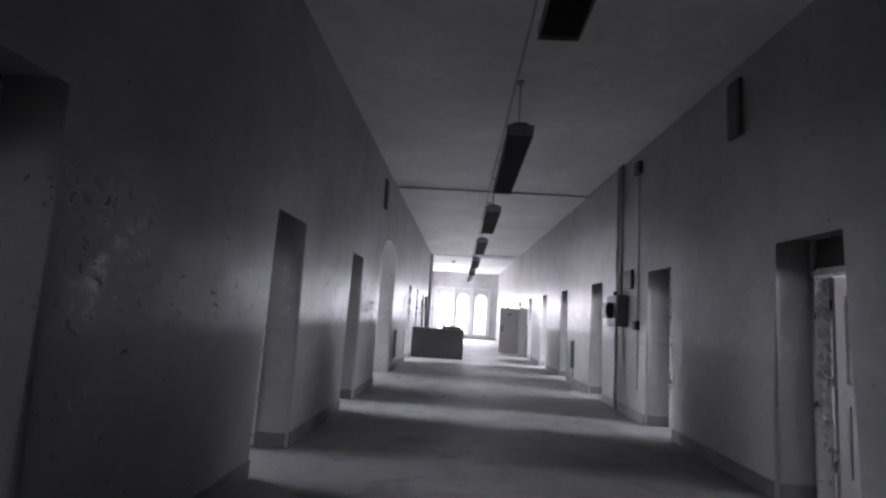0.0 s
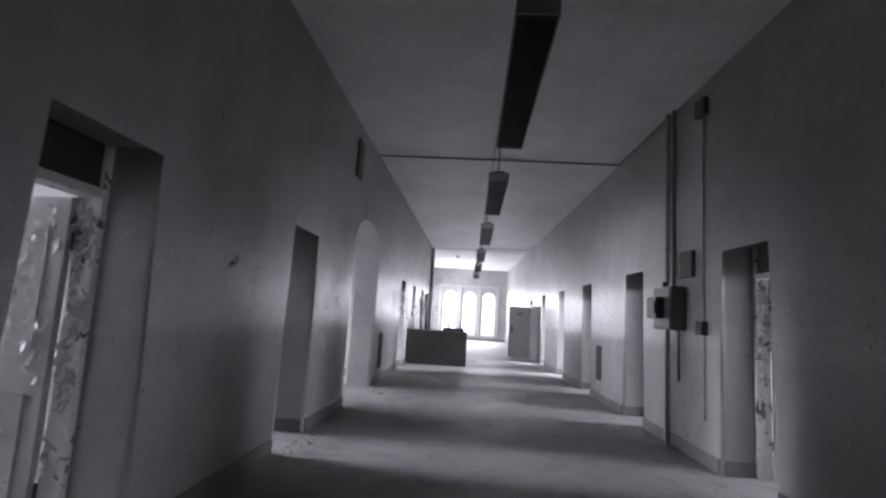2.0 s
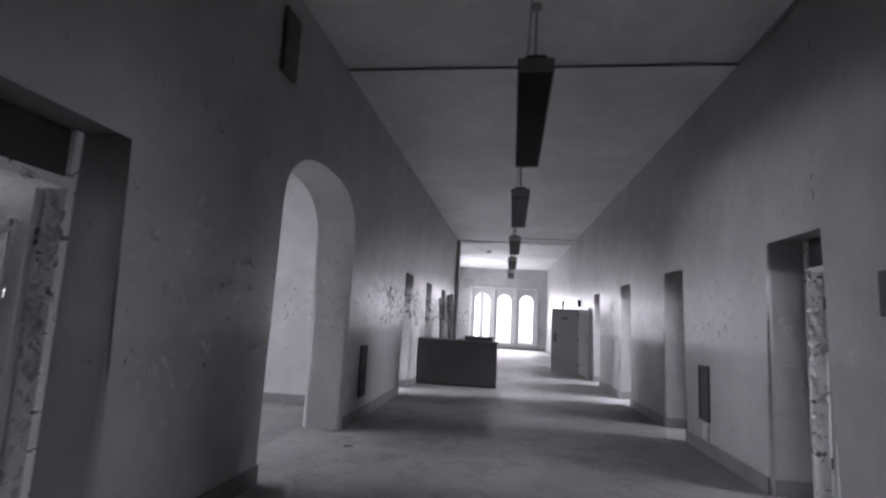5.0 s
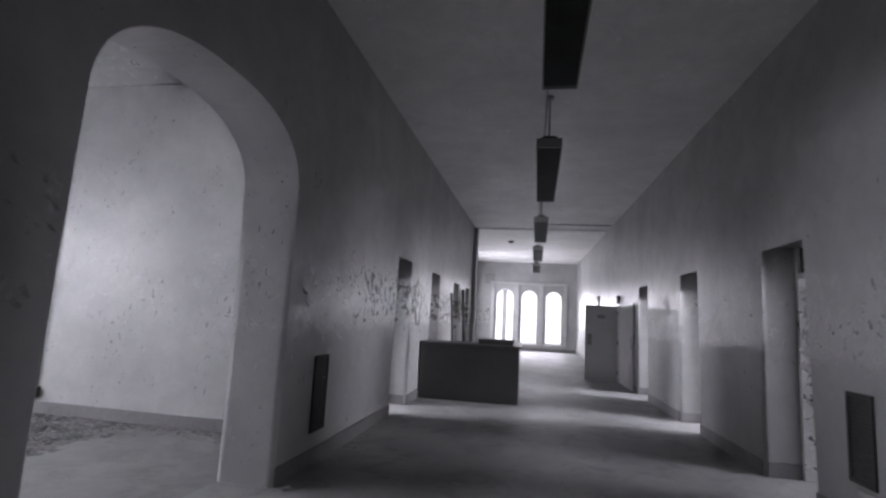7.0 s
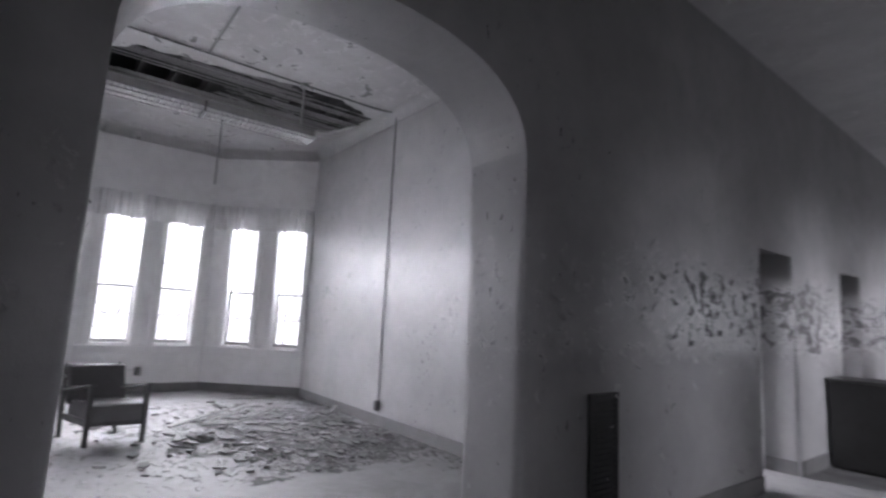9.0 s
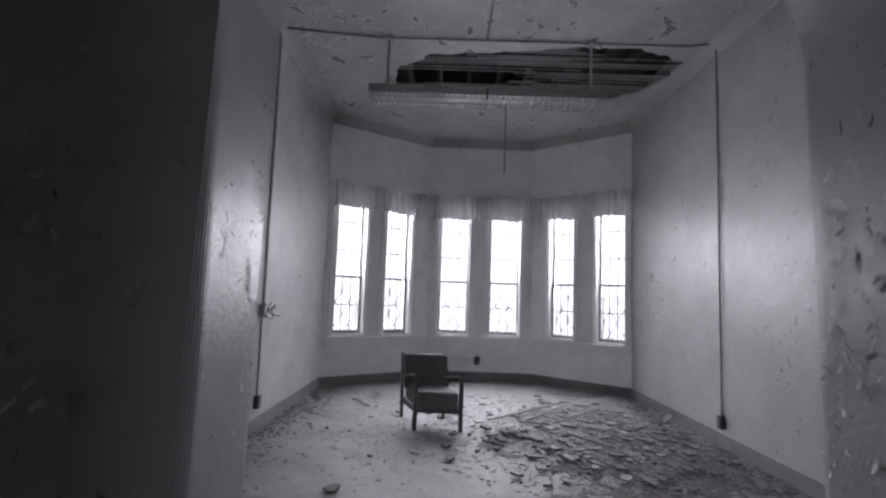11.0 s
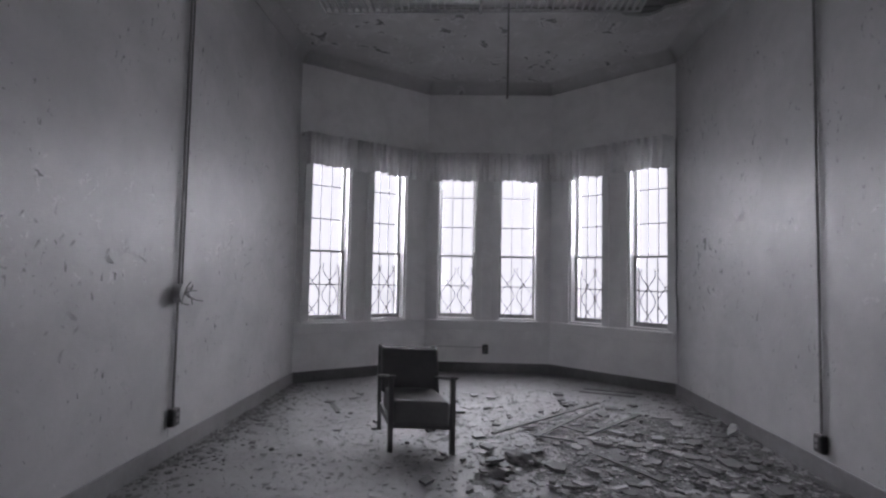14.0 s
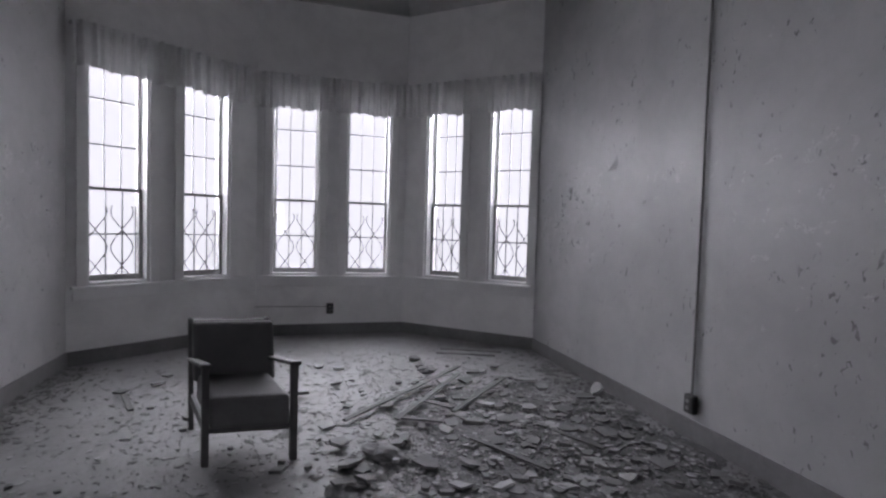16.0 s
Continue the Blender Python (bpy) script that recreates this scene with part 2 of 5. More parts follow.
GLASS = glass_material()
CLOTH = cloth_material()
BRASS = plain("tarnished_brass", 0.15, 0.25, 0.4, 30, metal=1.0)

# ---- helpers of the scene ----


def mesh_of(name, bm, material, smooth=False):
    me = bpy.data.meshes.new(name)
    bmesh.ops.recalc_face_normals(bm, faces=bm.faces)
    bm.to_mesh(me)
    bm.free()
    me.materials.append(material)
    if smooth:
        for f in me.polygons:
            f.use_smooth = True
    return me


def thing(name, m=None, label="", category="", group="", kind=""):
    ob = new(name)
    ob.empty_display_size = 0.1
    ob.matrix_basis = m or Matrix()
    return tagged(ob, label, category, group, kind)


def part(name, bm, material, parent=None, label="", smooth=False):
    ob = new(name, mesh_of(name, bm, material, smooth))
    ob.parent = parent
    return tagged(ob, label)


def solid(name, bm, material, m=None, label="", category="", group="", kind="", smooth=False):
    ob = new(name, mesh_of(name, bm, material, smooth))
    if m is not None:
        ob.matrix_basis = m
    return tagged(ob, label, category, group, kind)


def box(x0, x1, y0, y1, z0, z1, bevel=0.0, into=None, m=None):
    b = bmesh.new()
    bmesh.ops.create_cube(b, size=1.0)
    bmesh.ops.scale(b, vec=(abs(x1 - x0), abs(y1 - y0), abs(z1 - z0)), verts=b.verts)
    bmesh.ops.translate(b, vec=((x0 + x1) / 2, (y0 + y1) / 2, (z0 + z1) / 2), verts=b.verts)
    if bevel:
        bmesh.ops.bevel(b, geom=b.edges[:], offset=bevel, segments=2, affect="EDGES", profile=0.5)
    if m is not None:
        bmesh.ops.transform(b, matrix=m, verts=b.verts)
    return merge(into, b)


def merge(into, b):
    if into is None:
        return b
    tmp = bpy.data.meshes.new("tmp")
    b.to_mesh(tmp)
    b.free()
    into.from_mesh(tmp)
    bpy.data.meshes.remove(tmp)
    return into


def rod(p, q, r, seg=8, into=None, r2=None):
    p, q = Vector(p), Vector(q)
    b = bmesh.new()
    bmesh.ops.create_cone(b, cap_ends=True, segments=seg, radius1=r, radius2=r if r2 is None else r2, depth=(q - p).length)
    m = Matrix.Translation((p + q) / 2) @ (q - p).to_track_quat("Z", "Y").to_matrix().to_4x4()
    bmesh.ops.transform(b, matrix=m, verts=b.verts)
    return merge(into, b)


def prism(points, axis, a, b_, into=None):
    """A polygon given in two coordinates, drawn out along the third axis from a to b."""
    b = bmesh.new()

    def put(u, v, w):
        return {"x": (w, u, v), "y": (u, w, v), "z": (u, v, w)}[axis]

    lo = [b.verts.new(put(u, v, a)) for u, v in points]
    hi = [b.verts.new(put(u, v, b_)) for u, v in points]
    b.faces.new(lo)
    b.faces.new(hi)
    k = len(points)
    for i in range(k):
        b.faces.new((lo[i], lo[(i + 1) % k], hi[(i + 1) % k], hi[i]))
    return merge(into, b)


def arch_z(u):
    return ARCH_SPRING + ARCH_RISE * max(0.0, 1 - abs(u) ** 2.4) ** (1 / 2.4)


def notched_wall(y0, y1, openings, sg):
    """A thick wall along y with openings that start at the floor; a None height is the arch."""
    pts, soft = [(y0, 0.0)], []
    for a, b_, top in openings:
        pts.append((a, 0.0))
        if top is None:
            c, h = (a + b_) / 2, (b_ - a) / 2
            run = []
            for i in range(33):
                u = -math.cos(math.pi * i / 32)
                u = math.copysign(abs(u) ** 0.8, u)
                run.append((c + h * u, arch_z(u)))
            pts += run
        else:
            pts += [(a, top), (b_, top)]
        pts.append((b_, 0.0))
    pts += [(y1, 0.0), (y1, CEIL), (y0, CEIL)]
    bm = prism(pts, "x", 0.0, sg * WALL)
    edges = []
    for e in bm.edges:
        p, q = e.verts[0].co, e.verts[1].co
        flat = abs(p.x - q.x) < 1e-6
        rim = flat and any(a - 1e-4 <= min(p.y, q.y) and max(p.y, q.y) <= b_ + 1e-4 for a, b_, _ in openings)
        if rim and max(p.z, q.z) > 0.01:
            edges.append(e)
    bmesh.ops.bevel(bm, geom=edges, offset=0.06, segments=5, affect="EDGES", profile=0.5)
    return bm


# ---- large structure: corridor ----
left_open = [(y, y + DOOR_W, DOOR_TOP) for y in LEFT_DOORS[:3]] + [(ARCH0, ARCH1, None)] + [(y, y + DOOR_W, DOOR_TOP) for y in LEFT_DOORS[3:]]
right_open = [(y, y + DOOR_W, DOOR_TOP) for y in RIGHT_DOORS]
solid("wall_west", notched_wall(SOUTH, HALL, left_open, -1), CORRIDOR_PAINT, LEFT, "grey plastered corridor wall with blistered peeling paint and an archway", "wall", kind="structure")
solid("wall_east", notched_wall(SOUTH - 0.2, NORTH, right_open, 1), CORRIDOR_PAINT, RIGHT, "grey plastered corridor wall with deep open doorways", "wall", kind="structure")
floor_bm = box(ROOM_X, 9.0, SOUTH - 0.5, NORTH + 0.6, -0.2, 0.0)
box(-11.2, ROOM_X, SOUTH - 0.5, 9.1, -0.2, 0.0, into=floor_bm)
box(-11.2, ROOM_X, 14.85, NORTH + 0.6, -0.2, 0.0, into=floor_bm)
solid("floor", floor_bm, FLOOR_MAT, None, "dusty worn grey floor running along the corridor", "floor", kind="structure")
solid("floor_room", box(-11.2, ROOM_X, 9.1, 14.85, -0.2, 0.0), ROOM_FLOOR, None, "worn grey floor of the bay room strewn with plaster", "floor", kind="structure")
solid("ceiling", box(ROOM_X - 0.02, 3.9, SOUTH - 0.3, NORTH + 0.3, CEIL, CEIL + 0.25), CEIL_PAINT, None, "stained pale plaster corridor ceiling", "ceiling", kind="structure")
solid("wall_south", box(LEFT_X - 0.5, 3.9, SOUTH - 0.3, SOUTH, 0, CEIL), CORRIDOR_PAINT, None, "plain grey plaster wall closing the corridor", "wall", kind="structure")
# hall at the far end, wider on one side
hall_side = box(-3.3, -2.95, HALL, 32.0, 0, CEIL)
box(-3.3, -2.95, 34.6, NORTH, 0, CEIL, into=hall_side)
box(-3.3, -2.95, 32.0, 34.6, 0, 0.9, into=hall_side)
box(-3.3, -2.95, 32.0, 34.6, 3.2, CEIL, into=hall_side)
solid("wall_hall_west", hall_side, CORRIDOR_PAINT, None, "pale plaster wall of the end hall with an added, unseen side window", "wall", kind="structure")
# fill lamp in an unseen opening, added to brighten the end wall
window_light("hall_fill_light", (-3.15, 33.3, 2.05), (1, 0, -0.0001), 2.6, 2.3, LIT["hall"])
solid("wall_hall_return", box(-3.3, LEFT_X - WALL + 0.002, HALL - 0.35, HALL - 0.003, 0, CEIL), CORRIDOR_PAINT, None, "plaster return wall where the corridor widens", "wall", kind="structure")
solid("ceiling_hall", box(-3.3, ROOM_X - 0.022, HALL - 0.35, NORTH + 0.3, CEIL, CEIL + 0.25), CEIL_PAINT, None, "stained plaster ceiling of the end hall", "ceiling", kind="structure")

END_WINDOWS = [(-1.8, -0.86), (-0.51, 0.36), (0.75, 1.6)]
END_SILL, END_SPRING = 0.36, 2.68


def end_wall():
    bm = bmesh.new()
    y0, y1 = NORTH, NORTH + 0.4
    xs = [-3.3] + [x for w in END_WINDOWS for x in w] + [3.6]
    for a, b_ in zip(xs[0::2], xs[1::2]):
        box(a, b_, y0, y1, 0, CEIL, into=bm)
    for a, b_ in END_WINDOWS:
        box(a, b_, y0, y1, 0, END_SILL, into=bm)
        c, h = (a + b_) / 2, (b_ - a) / 2
        pts = [(c - h * math.cos(math.pi * i / 16), END_SPRING + h * math.sin(math.pi * i / 16)) for i in range(17)]
        prism(pts + [(b_, CEIL), (a, CEIL)], "y", y0, y1, into=bm)
    return bm


solid("wall_north", end_wall(), CORRIDOR_PAINT, None, "end wall with three tall round-headed windows", "wall", kind="structure")


def end_window(a, b_, mullion):
    c, h = (a + b_) / 2, (b_ - a) / 2
    root = thing("window_end", Matrix.Translation((c, NORTH, END_SILL)), "tall round-headed window glaring with daylight", "window", "end windows", "structure")
    fr = bmesh.new()
    top = END_SPRING - END_SILL
    for x in (-h, h - 0.06):
        box(x, x + 0.06, 0.14, 0.24, 0, top, into=fr)
    box(-h, h, 0.14, 0.24, 0, 0.07, into=fr)
    outer = [(-h * math.cos(math.pi * i / 16), top + h * math.sin(math.pi * i / 16)) for i in range(17)]
    inner = [(-(h - 0.06) * math.cos(math.pi * i / 16), top + (h - 0.06) * math.sin(math.pi * i / 16)) for i in range(17)]
    prism(outer + inner[::-1], "y", 0.14, 0.24, into=fr)
    part("window_frame", fr, SASH_MAT, root)
    if mullion:
        part("mullion", box(-0.13, 0.11, 0.12, 0.24, 0.05, top + h - 0.05, 0.01), SASH_MID, root)
    part("window_rail", box(-h + 0.05, h - 0.05, 0.16, 0.21, 1.2, 1.24), SASH_MAT, root)
    pane = part("pane", prism([(-h + 0.03, 0.05), (h - 0.03, 0.05)] + [(x, z) for x, z in inner[::-1]], "y", 0.185, 0.189), GLASS, root)
    pane.visible_shadow = False
    part("window_sill", box(-h - 0.05, h + 0.05, -0.06, 0.14, -0.05, 0.0, 0.006), SASH_MAT, root)


for k, (a, b_) in enumerate(END_WINDOWS):
    end_window(a, b_, k == 0)
window_light("daylight_end", (-0.1, NORTH + 1.4, 2.9), (0, -1, -0.35), 4.8, 3.6, LIT["end"])


def end_panelling():
    """Flat wooden pilasters and a head that frame the end windows."""
    root = thing("trim_end_windows", Matrix.Translation((0, NORTH, 0)), "grey painted pilasters and head round the end windows", "trim", kind="structure")
    for x0, x1 in ((-2.05, -1.88), (-0.78, -0.59), (0.44, 0.67), (1.68, 1.85)):
        part("pilaster", box(x0, x1, -0.07, -0.003, 0.3, 3.4, 0.01), SASH_MID, root)
    part("head", box(-2.1, 1.9, -0.1, -0.003, 3.4, 3.52, 0.01), SASH_MID, root)


end_panelling()


# ---- side rooms behind the doorways ----
def side_rooms(name, m, sg, doors, depth, y0, y1, lit, shift=-0.7):
    far = sg * (WALL + depth)
    outer = bmesh.new()
    sill, head, half = 0.9, 3.1, 0.55
    ys = [y0]
    for y in doors:
        c = y + DOOR_W / 2 + shift
        ys += [c - half, c + half]
    ys.append(y1)
    for a, b_ in zip(ys[0::2], ys[1::2]):
        box(far, far + sg * 0.4, a, b_, 0, CEIL, into=outer)
    for a, b_ in zip(ys[1:-1:2], ys[2::2]):
        box(far, far + sg * 0.4, a, b_, 0, sill, into=outer)
        box(far, far + sg * 0.4, a, b_, head, CEIL, into=outer)
    solid("wall_outer_" + name, outer, SIDE_PAINT, m, "plain plaster outer wall of the side rooms with windows", "wall", kind="structure")
    ends = [y0 - 0.1] + [(a + b_ + DOOR_W) / 2 for a, b_ in zip(doors, doors[1:])] + [y1 + 0.1]
    for k, y in enumerate(ends):
        solid(f"wall_partition_{name}_{k + 1}", box(sg * (WALL + 0.003), far, y - 0.1, y + 0.1, 0, CEIL), SIDE_PAINT, m, "plain plaster partition between side rooms", "wall", kind="structure")
    solid("ceiling_" + name, box(sg * (WALL + 0.025), far + sg * 0.4, y0 - 0.2, y1 + 0.2, CEIL, CEIL + 0.25), CEIL_PAINT, m, "plain plaster ceiling of the side rooms", "ceiling", kind="structure")
    for y, radiance in zip(doors, lit):
        c = y + DOOR_W / 2 + shift
        window_light("daylight_" + name, m @ Vector((far + sg * 0.2, c, (sill + head) / 2)), m.to_3x3() @ Vector((-sg, 0, -0.0001)), half * 2, head - sill, radiance)


side_rooms("southwest", LEFT, -1, LEFT_DOORS[:3], SIDE_L * -1 - 1.78 - WALL, -0.3, 8.9, LIT["southwest"], 0.5)
side_rooms("northwest", LEFT, -1, LEFT_DOORS[3:], SIDE_L * -1 - 1.78 - WALL, 15.15, 25.45, LIT["northwest"])
side_rooms("east", RIGHT, 1, RIGHT_DOORS, SIDE_R, 2.6, 23.0, LIT["east"])

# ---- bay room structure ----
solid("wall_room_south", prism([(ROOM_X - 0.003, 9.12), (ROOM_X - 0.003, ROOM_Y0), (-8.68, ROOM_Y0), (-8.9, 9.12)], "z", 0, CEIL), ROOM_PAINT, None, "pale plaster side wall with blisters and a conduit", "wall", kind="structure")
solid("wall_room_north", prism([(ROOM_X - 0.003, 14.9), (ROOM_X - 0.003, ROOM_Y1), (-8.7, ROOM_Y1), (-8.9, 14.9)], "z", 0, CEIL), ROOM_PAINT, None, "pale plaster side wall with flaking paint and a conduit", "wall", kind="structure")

BAY_WINDOWS = [[(0.18, 0.77), (1.13, 1.7)], [(0.19, 0.79), (1.15, 1.75)], [(0.34, 0.88), (1.26, 1.81)]]
SILL, HEAD, BAY_T = 0.83, 3.25, 0.34


def bay_frame(k):
    """x along the wall, y outward, z up."""
    p, q = BAY[k], BAY[k + 1]
    d = (q - p).normalized()
    return Matrix(((d.x, -d.y, 0, p.x), (d.y, d.x, 0, p.y), (0, 0, 1, 0), (0, 0, 0, 1))), (q - p).length


def bay_wall(k):
    m, length = bay_frame(k)
    xs = [-0.03] + [x for w in BAY_WINDOWS[k] for x in w] + [length + 0.03]
    zs = [0.0, SILL - 0.02, HEAD, CEIL]
    bm = bmesh.new()
    grid = [[bm.verts.new((x, 0, z)) for z in zs] for x in xs]
    faces = []
    for i in range(len(xs) - 1):
        for j in range(3):
            if not (i % 2 == 1 and j == 1):
                faces.append(bm.faces.new((grid[i][j], grid[i + 1][j], grid[i + 1][j + 1], grid[i][j + 1])))
    ext = bmesh.ops.extrude_face_region(bm, geom=faces, use_keep_orig=True)
    bmesh.ops.translate(bm, vec=(0, BAY_T, 0), verts=[v for v in ext["geom"] if isinstance(v, bmesh.types.BMVert)])
    solid(f"wall_bay_{k + 1}", bm, BAY_LIT_PAINT, m, "plaster wall of the window bay, paint lightened for the windows' glow", "wall", kind="structure")


def bay_window(k, a, b_):
    m, length = bay_frame(k)
    w = b_ - a
    root = thing("window_bay", m @ Matrix.Translation((a, 0, SILL)), "tall white sash window with small panes and peeling paint", "window", "bay windows", "structure")
    h, mid = HEAD - SILL, 0.99
    case = bmesh.new()
    for x0, x1 in ((-0.1, -0.002), (w + 0.002, w + 0.1)):
        box(x0, x1, -0.035, -0.002, -0.02, h + 0.08, 0.006, into=case)
    part("casing", case, SASH_MAT, root)
    jamb = bmesh.new()
    box(0.002, 0.022, 0.0, BAY_T - 0.04, 0, h, into=jamb)
    box(w - 0.022, w - 0.002, 0.0, BAY_T - 0.04, 0, h, into=jamb)
    box(0.022, w - 0.022, 0.0, BAY_T - 0.04, h - 0.02, h - 0.002, into=jamb)
    part("window_frame", jamb, SASH_MAT, root)
    part("window_sill", box(0.002, w - 0.002, 0.0, BAY_T + 0.04, -0.018, 0.006, 0.004), SASH_MAT, root)
    for name, z0, z1, y, rows in (("lower_sash", 0.008, mid, 0.13, 2), ("upper_sash", mid - 0.03, h - 0.022, 0.175, 3)):
        sash = bmesh.new()
        box(0.022, 0.055, y, y + 0.035, z0, z1, into=sash)
        box(w - 0.055, w - 0.022, y, y + 0.035, z0, z1, into=sash)
        box(0.055, w - 0.055, y, y + 0.035, z0, z0 + (0.06 if rows == 2 else 0.035), into=sash)
        box(0.055, w - 0.055, y, y + 0.035, z1 - 0.032, z1, into=sash)
        # lower sash greyer than the upper: its backlit look is in the paint
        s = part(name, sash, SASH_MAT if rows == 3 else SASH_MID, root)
        bars = bmesh.new()
        for i in (1, 2):
            x = 0.055 + (w - 0.11) * i / 3
            box(x - 0.005, x + 0.005, y + 0.006, y + 0.028, z0 + 0.03, z1 - 0.03, into=bars)
        for i in range(1, rows):
            z = z0 + (z1 - z0) * i / rows
            box(0.055, w - 0.055, y + 0.007, y + 0.027, z - 0.008, z + 0.008, into=bars)
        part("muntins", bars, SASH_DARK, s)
        pane = part("pane", box(0.05, w - 0.05, y + 0.015, y + 0.018, z0 + 0.02, z1 - 0.02), GLASS, s)
        pane.visible_shadow = False


def grille(k, a, b_):
    """Ornamental iron bars outside the lower sash: crossing ogee curves."""
    m, length = bay_frame(k)
    w = b_ - a
    root = thing("window_grille", m @ Matrix.Translation((a, BAY_T - 0.05, SILL + 0.008)), "ornamental iron grille of crossing curved bars", "grille", "bay window grilles")
    h = 0.8
    for c in (w * 0.28, w * 0.72):
        for side in (-1, 1):
            bm = bmesh.new()
            last = None
            for i in range(21):
                z = h * i / 20
                s = math.cos(2 * math.pi * i / 20 + 0.5) * side
                p = (c + w * 0.19 * s * (0.7 + 0.3 * abs(s)), 0.0, z)
                if last:
                    rod(last, p, 0.008, 5, into=bm)
                last = p
            part("curved_bar", bm, IRON, root)
    for x in (0.03, w - 0.03):
        part("upright_bar", rod((x, 0.0, 0.0), (x, 0.0, h), 0.007, 5), IRON, root)


for k in range(3):
    bay_wall(k)
    m, length = bay_frame(k)
    for a, b_ in BAY_WINDOWS[k]:
        bay_window(k, a, b_)
        grille(k, a, b_)
    window_light("daylight_bay", m @ Vector((length / 2, BAY_T + 0.9, 3.15)), m.to_3x3() @ Vector((0, -1, -0.45)), length + 0.8, 3.0, LIT["bay"])


def stool(k):
    m, length = bay_frame(k)
    root = thing(f"sill_board_{k + 1}", m, "white painted window stool with apron board below", "window sill", kind="structure")
    part("stool_board", box(0.03, length - 0.03, -0.075, -0.003, SILL - 0.06, SILL - 0.025, 0.006), SASH_MAT, root)
    part("apron", box(0.05, length - 0.05, -0.03, -0.003, SILL - 0.17, SILL - 0.062, 0.004), SASH_MAT, root)


for k in range(3):
    stool(k)

# ceiling of the room, with the fallen patch


def hole_outline():
    rnd = random.Random(5)
    corners = [(-7.3, 10.62), (-6.88, 10.72), (-6.44, 11.2), (-6.35, 11.9), (-6.24, 12.5), (-6.15, 13.1), (-6.12, 13.6), (-6.3, 14.06), (-6.48, 14.4), (-7.0, 14.36), (-7.38, 14.2), (-7.76, 13.85), (-7.68, 13.1), (-7.64, 12.1), (-7.66, 11.1), (-7.6, 10.7)]
    out = []
    for (x0, y0), (x1, y1) in zip(corners, corners[1:] + corners[:1]):
        steps = max(2, int(math.hypot(x1 - x0, y1 - y0) / 0.09))
        for i in range(steps):
            f = i / steps
            out.append((x0 + (x1 - x0) * f + rnd.uniform(-0.03, 0.03), y0 + (y1 - y0) * f + rnd.uniform(-0.03, 0.03)))
    return out


HOLE = hole_outline()


def room_ceiling():
    bm = bmesh.new()
    outline = [(ROOM_X - 0.022, 9.3), (ROOM_X - 0.022, 14.75), (-8.8, 14.75), (-10.45, 13.2), (-10.45, 11.0), (-8.85, 9.3)]
    edges = []
    for loop in (outline, HOLE):
        vs = [bm.verts.new((x, y, CEIL)) for x, y in loop]
        edges += [bm.edges.new((vs[i], vs[(i + 1) % len(vs)])) for i in range(len(vs))]
    fill = bmesh.ops.triangle_fill(bm, use_beauty=True, use_dissolve=False, edges=edges)
    faces = [f for f in fill["geom"] if isinstance(f, bmesh.types.BMFace)]
    ext = bmesh.ops.extrude_face_region(bm, geom=faces)
    bmesh.ops.translate(bm, vec=(0, 0, 0.035), verts=[v for v in ext["geom"] if isinstance(v, bmesh.types.BMVert)])
    return bm


solid("ceiling_room", room_ceiling(), ROOM_CEIL, None, "water-stained plaster ceiling with a large fallen patch baring the lath", "ceiling", kind="structure")


def attic():
    root = thing("ceiling_framing", None, "joists darkened for the hole's shade and broken wooden laths above the fallen plaster", "ceiling framing", kind="structure")
    rnd = random.Random(9)
    for i in range(10):
        y = 10.45 + i * 0.42
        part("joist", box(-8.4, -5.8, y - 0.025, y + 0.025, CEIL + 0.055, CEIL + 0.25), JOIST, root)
    x = -6.06
    while x > -7.9:
        a, b_ = 10.4, 14.62
        if -7.36 < x < -7.0:
            a = 12.3 + rnd.uniform(-0.1, 0.3)
        elif rnd.random() < 0.22:
            a = rnd.uniform(10.9, 12.4)
        if x > -6.95 and rnd.random() < 0.45:
            b_ = rnd.uniform(12.7, 13.8)
        if rnd.random() > 0.12:
            sag = rnd.uniform(-0.008, 0.0)
            part("lath", box(-0.016, 0.016, a, b_, CEIL + 0.046 + sag, CEIL + 0.053 + sag, m=Matrix.Translation((x, 0, 0)) @ Matrix.Translation((0, 12.5, 0)) @ Matrix.Rotation(rnd.uniform(-0.006, 0.006), 4, "Z") @ Matrix.Translation((0, -12.5, 0))), LATH, root)
        x -= 0.05
    for k in range(6):
        y, x = rnd.uniform(10.8, 13.5), rnd.uniform(-7.5, -6.6)
        part("hanging_lath", rod((x, y, CEIL + 0.04), (x + rnd.uniform(-0.1, 0.1), y + rnd.uniform(0.4, 0.8), CEIL - rnd.uniform(0.02, 0.12)), 0.012, 4), LATH, root)
    part("shaded_attic_boards", box(-8.7, -5.5, 10.2, 14.9, CEIL + 0.26, CEIL + 0.3), ATTIC, root)
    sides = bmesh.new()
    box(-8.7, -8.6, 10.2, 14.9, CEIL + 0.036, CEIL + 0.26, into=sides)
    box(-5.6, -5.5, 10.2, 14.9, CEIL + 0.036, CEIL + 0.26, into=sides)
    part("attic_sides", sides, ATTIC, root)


attic()

# outside ground, seen through no window but there for the light
solid("ground", box(-900, 900, -900, 900, -1.6, -1.2), OUTSIDE, None, "dull open ground outside the building", "ground", kind="structure")



def glow_material():
    m, n, l, bsdf = nodes_of("white_overcast")
    n.clear()
    out, em = n.new("ShaderNodeOutputMaterial"), n.new("ShaderNodeEmission")
    em.inputs["Color"].default_value = (*SKY_TINT, 1)
    em.inputs["Strength"].default_value = GLOW
    l.new(em.outputs[0], out.inputs["Surface"])
    return m


GLOW_MAT = glow_material()
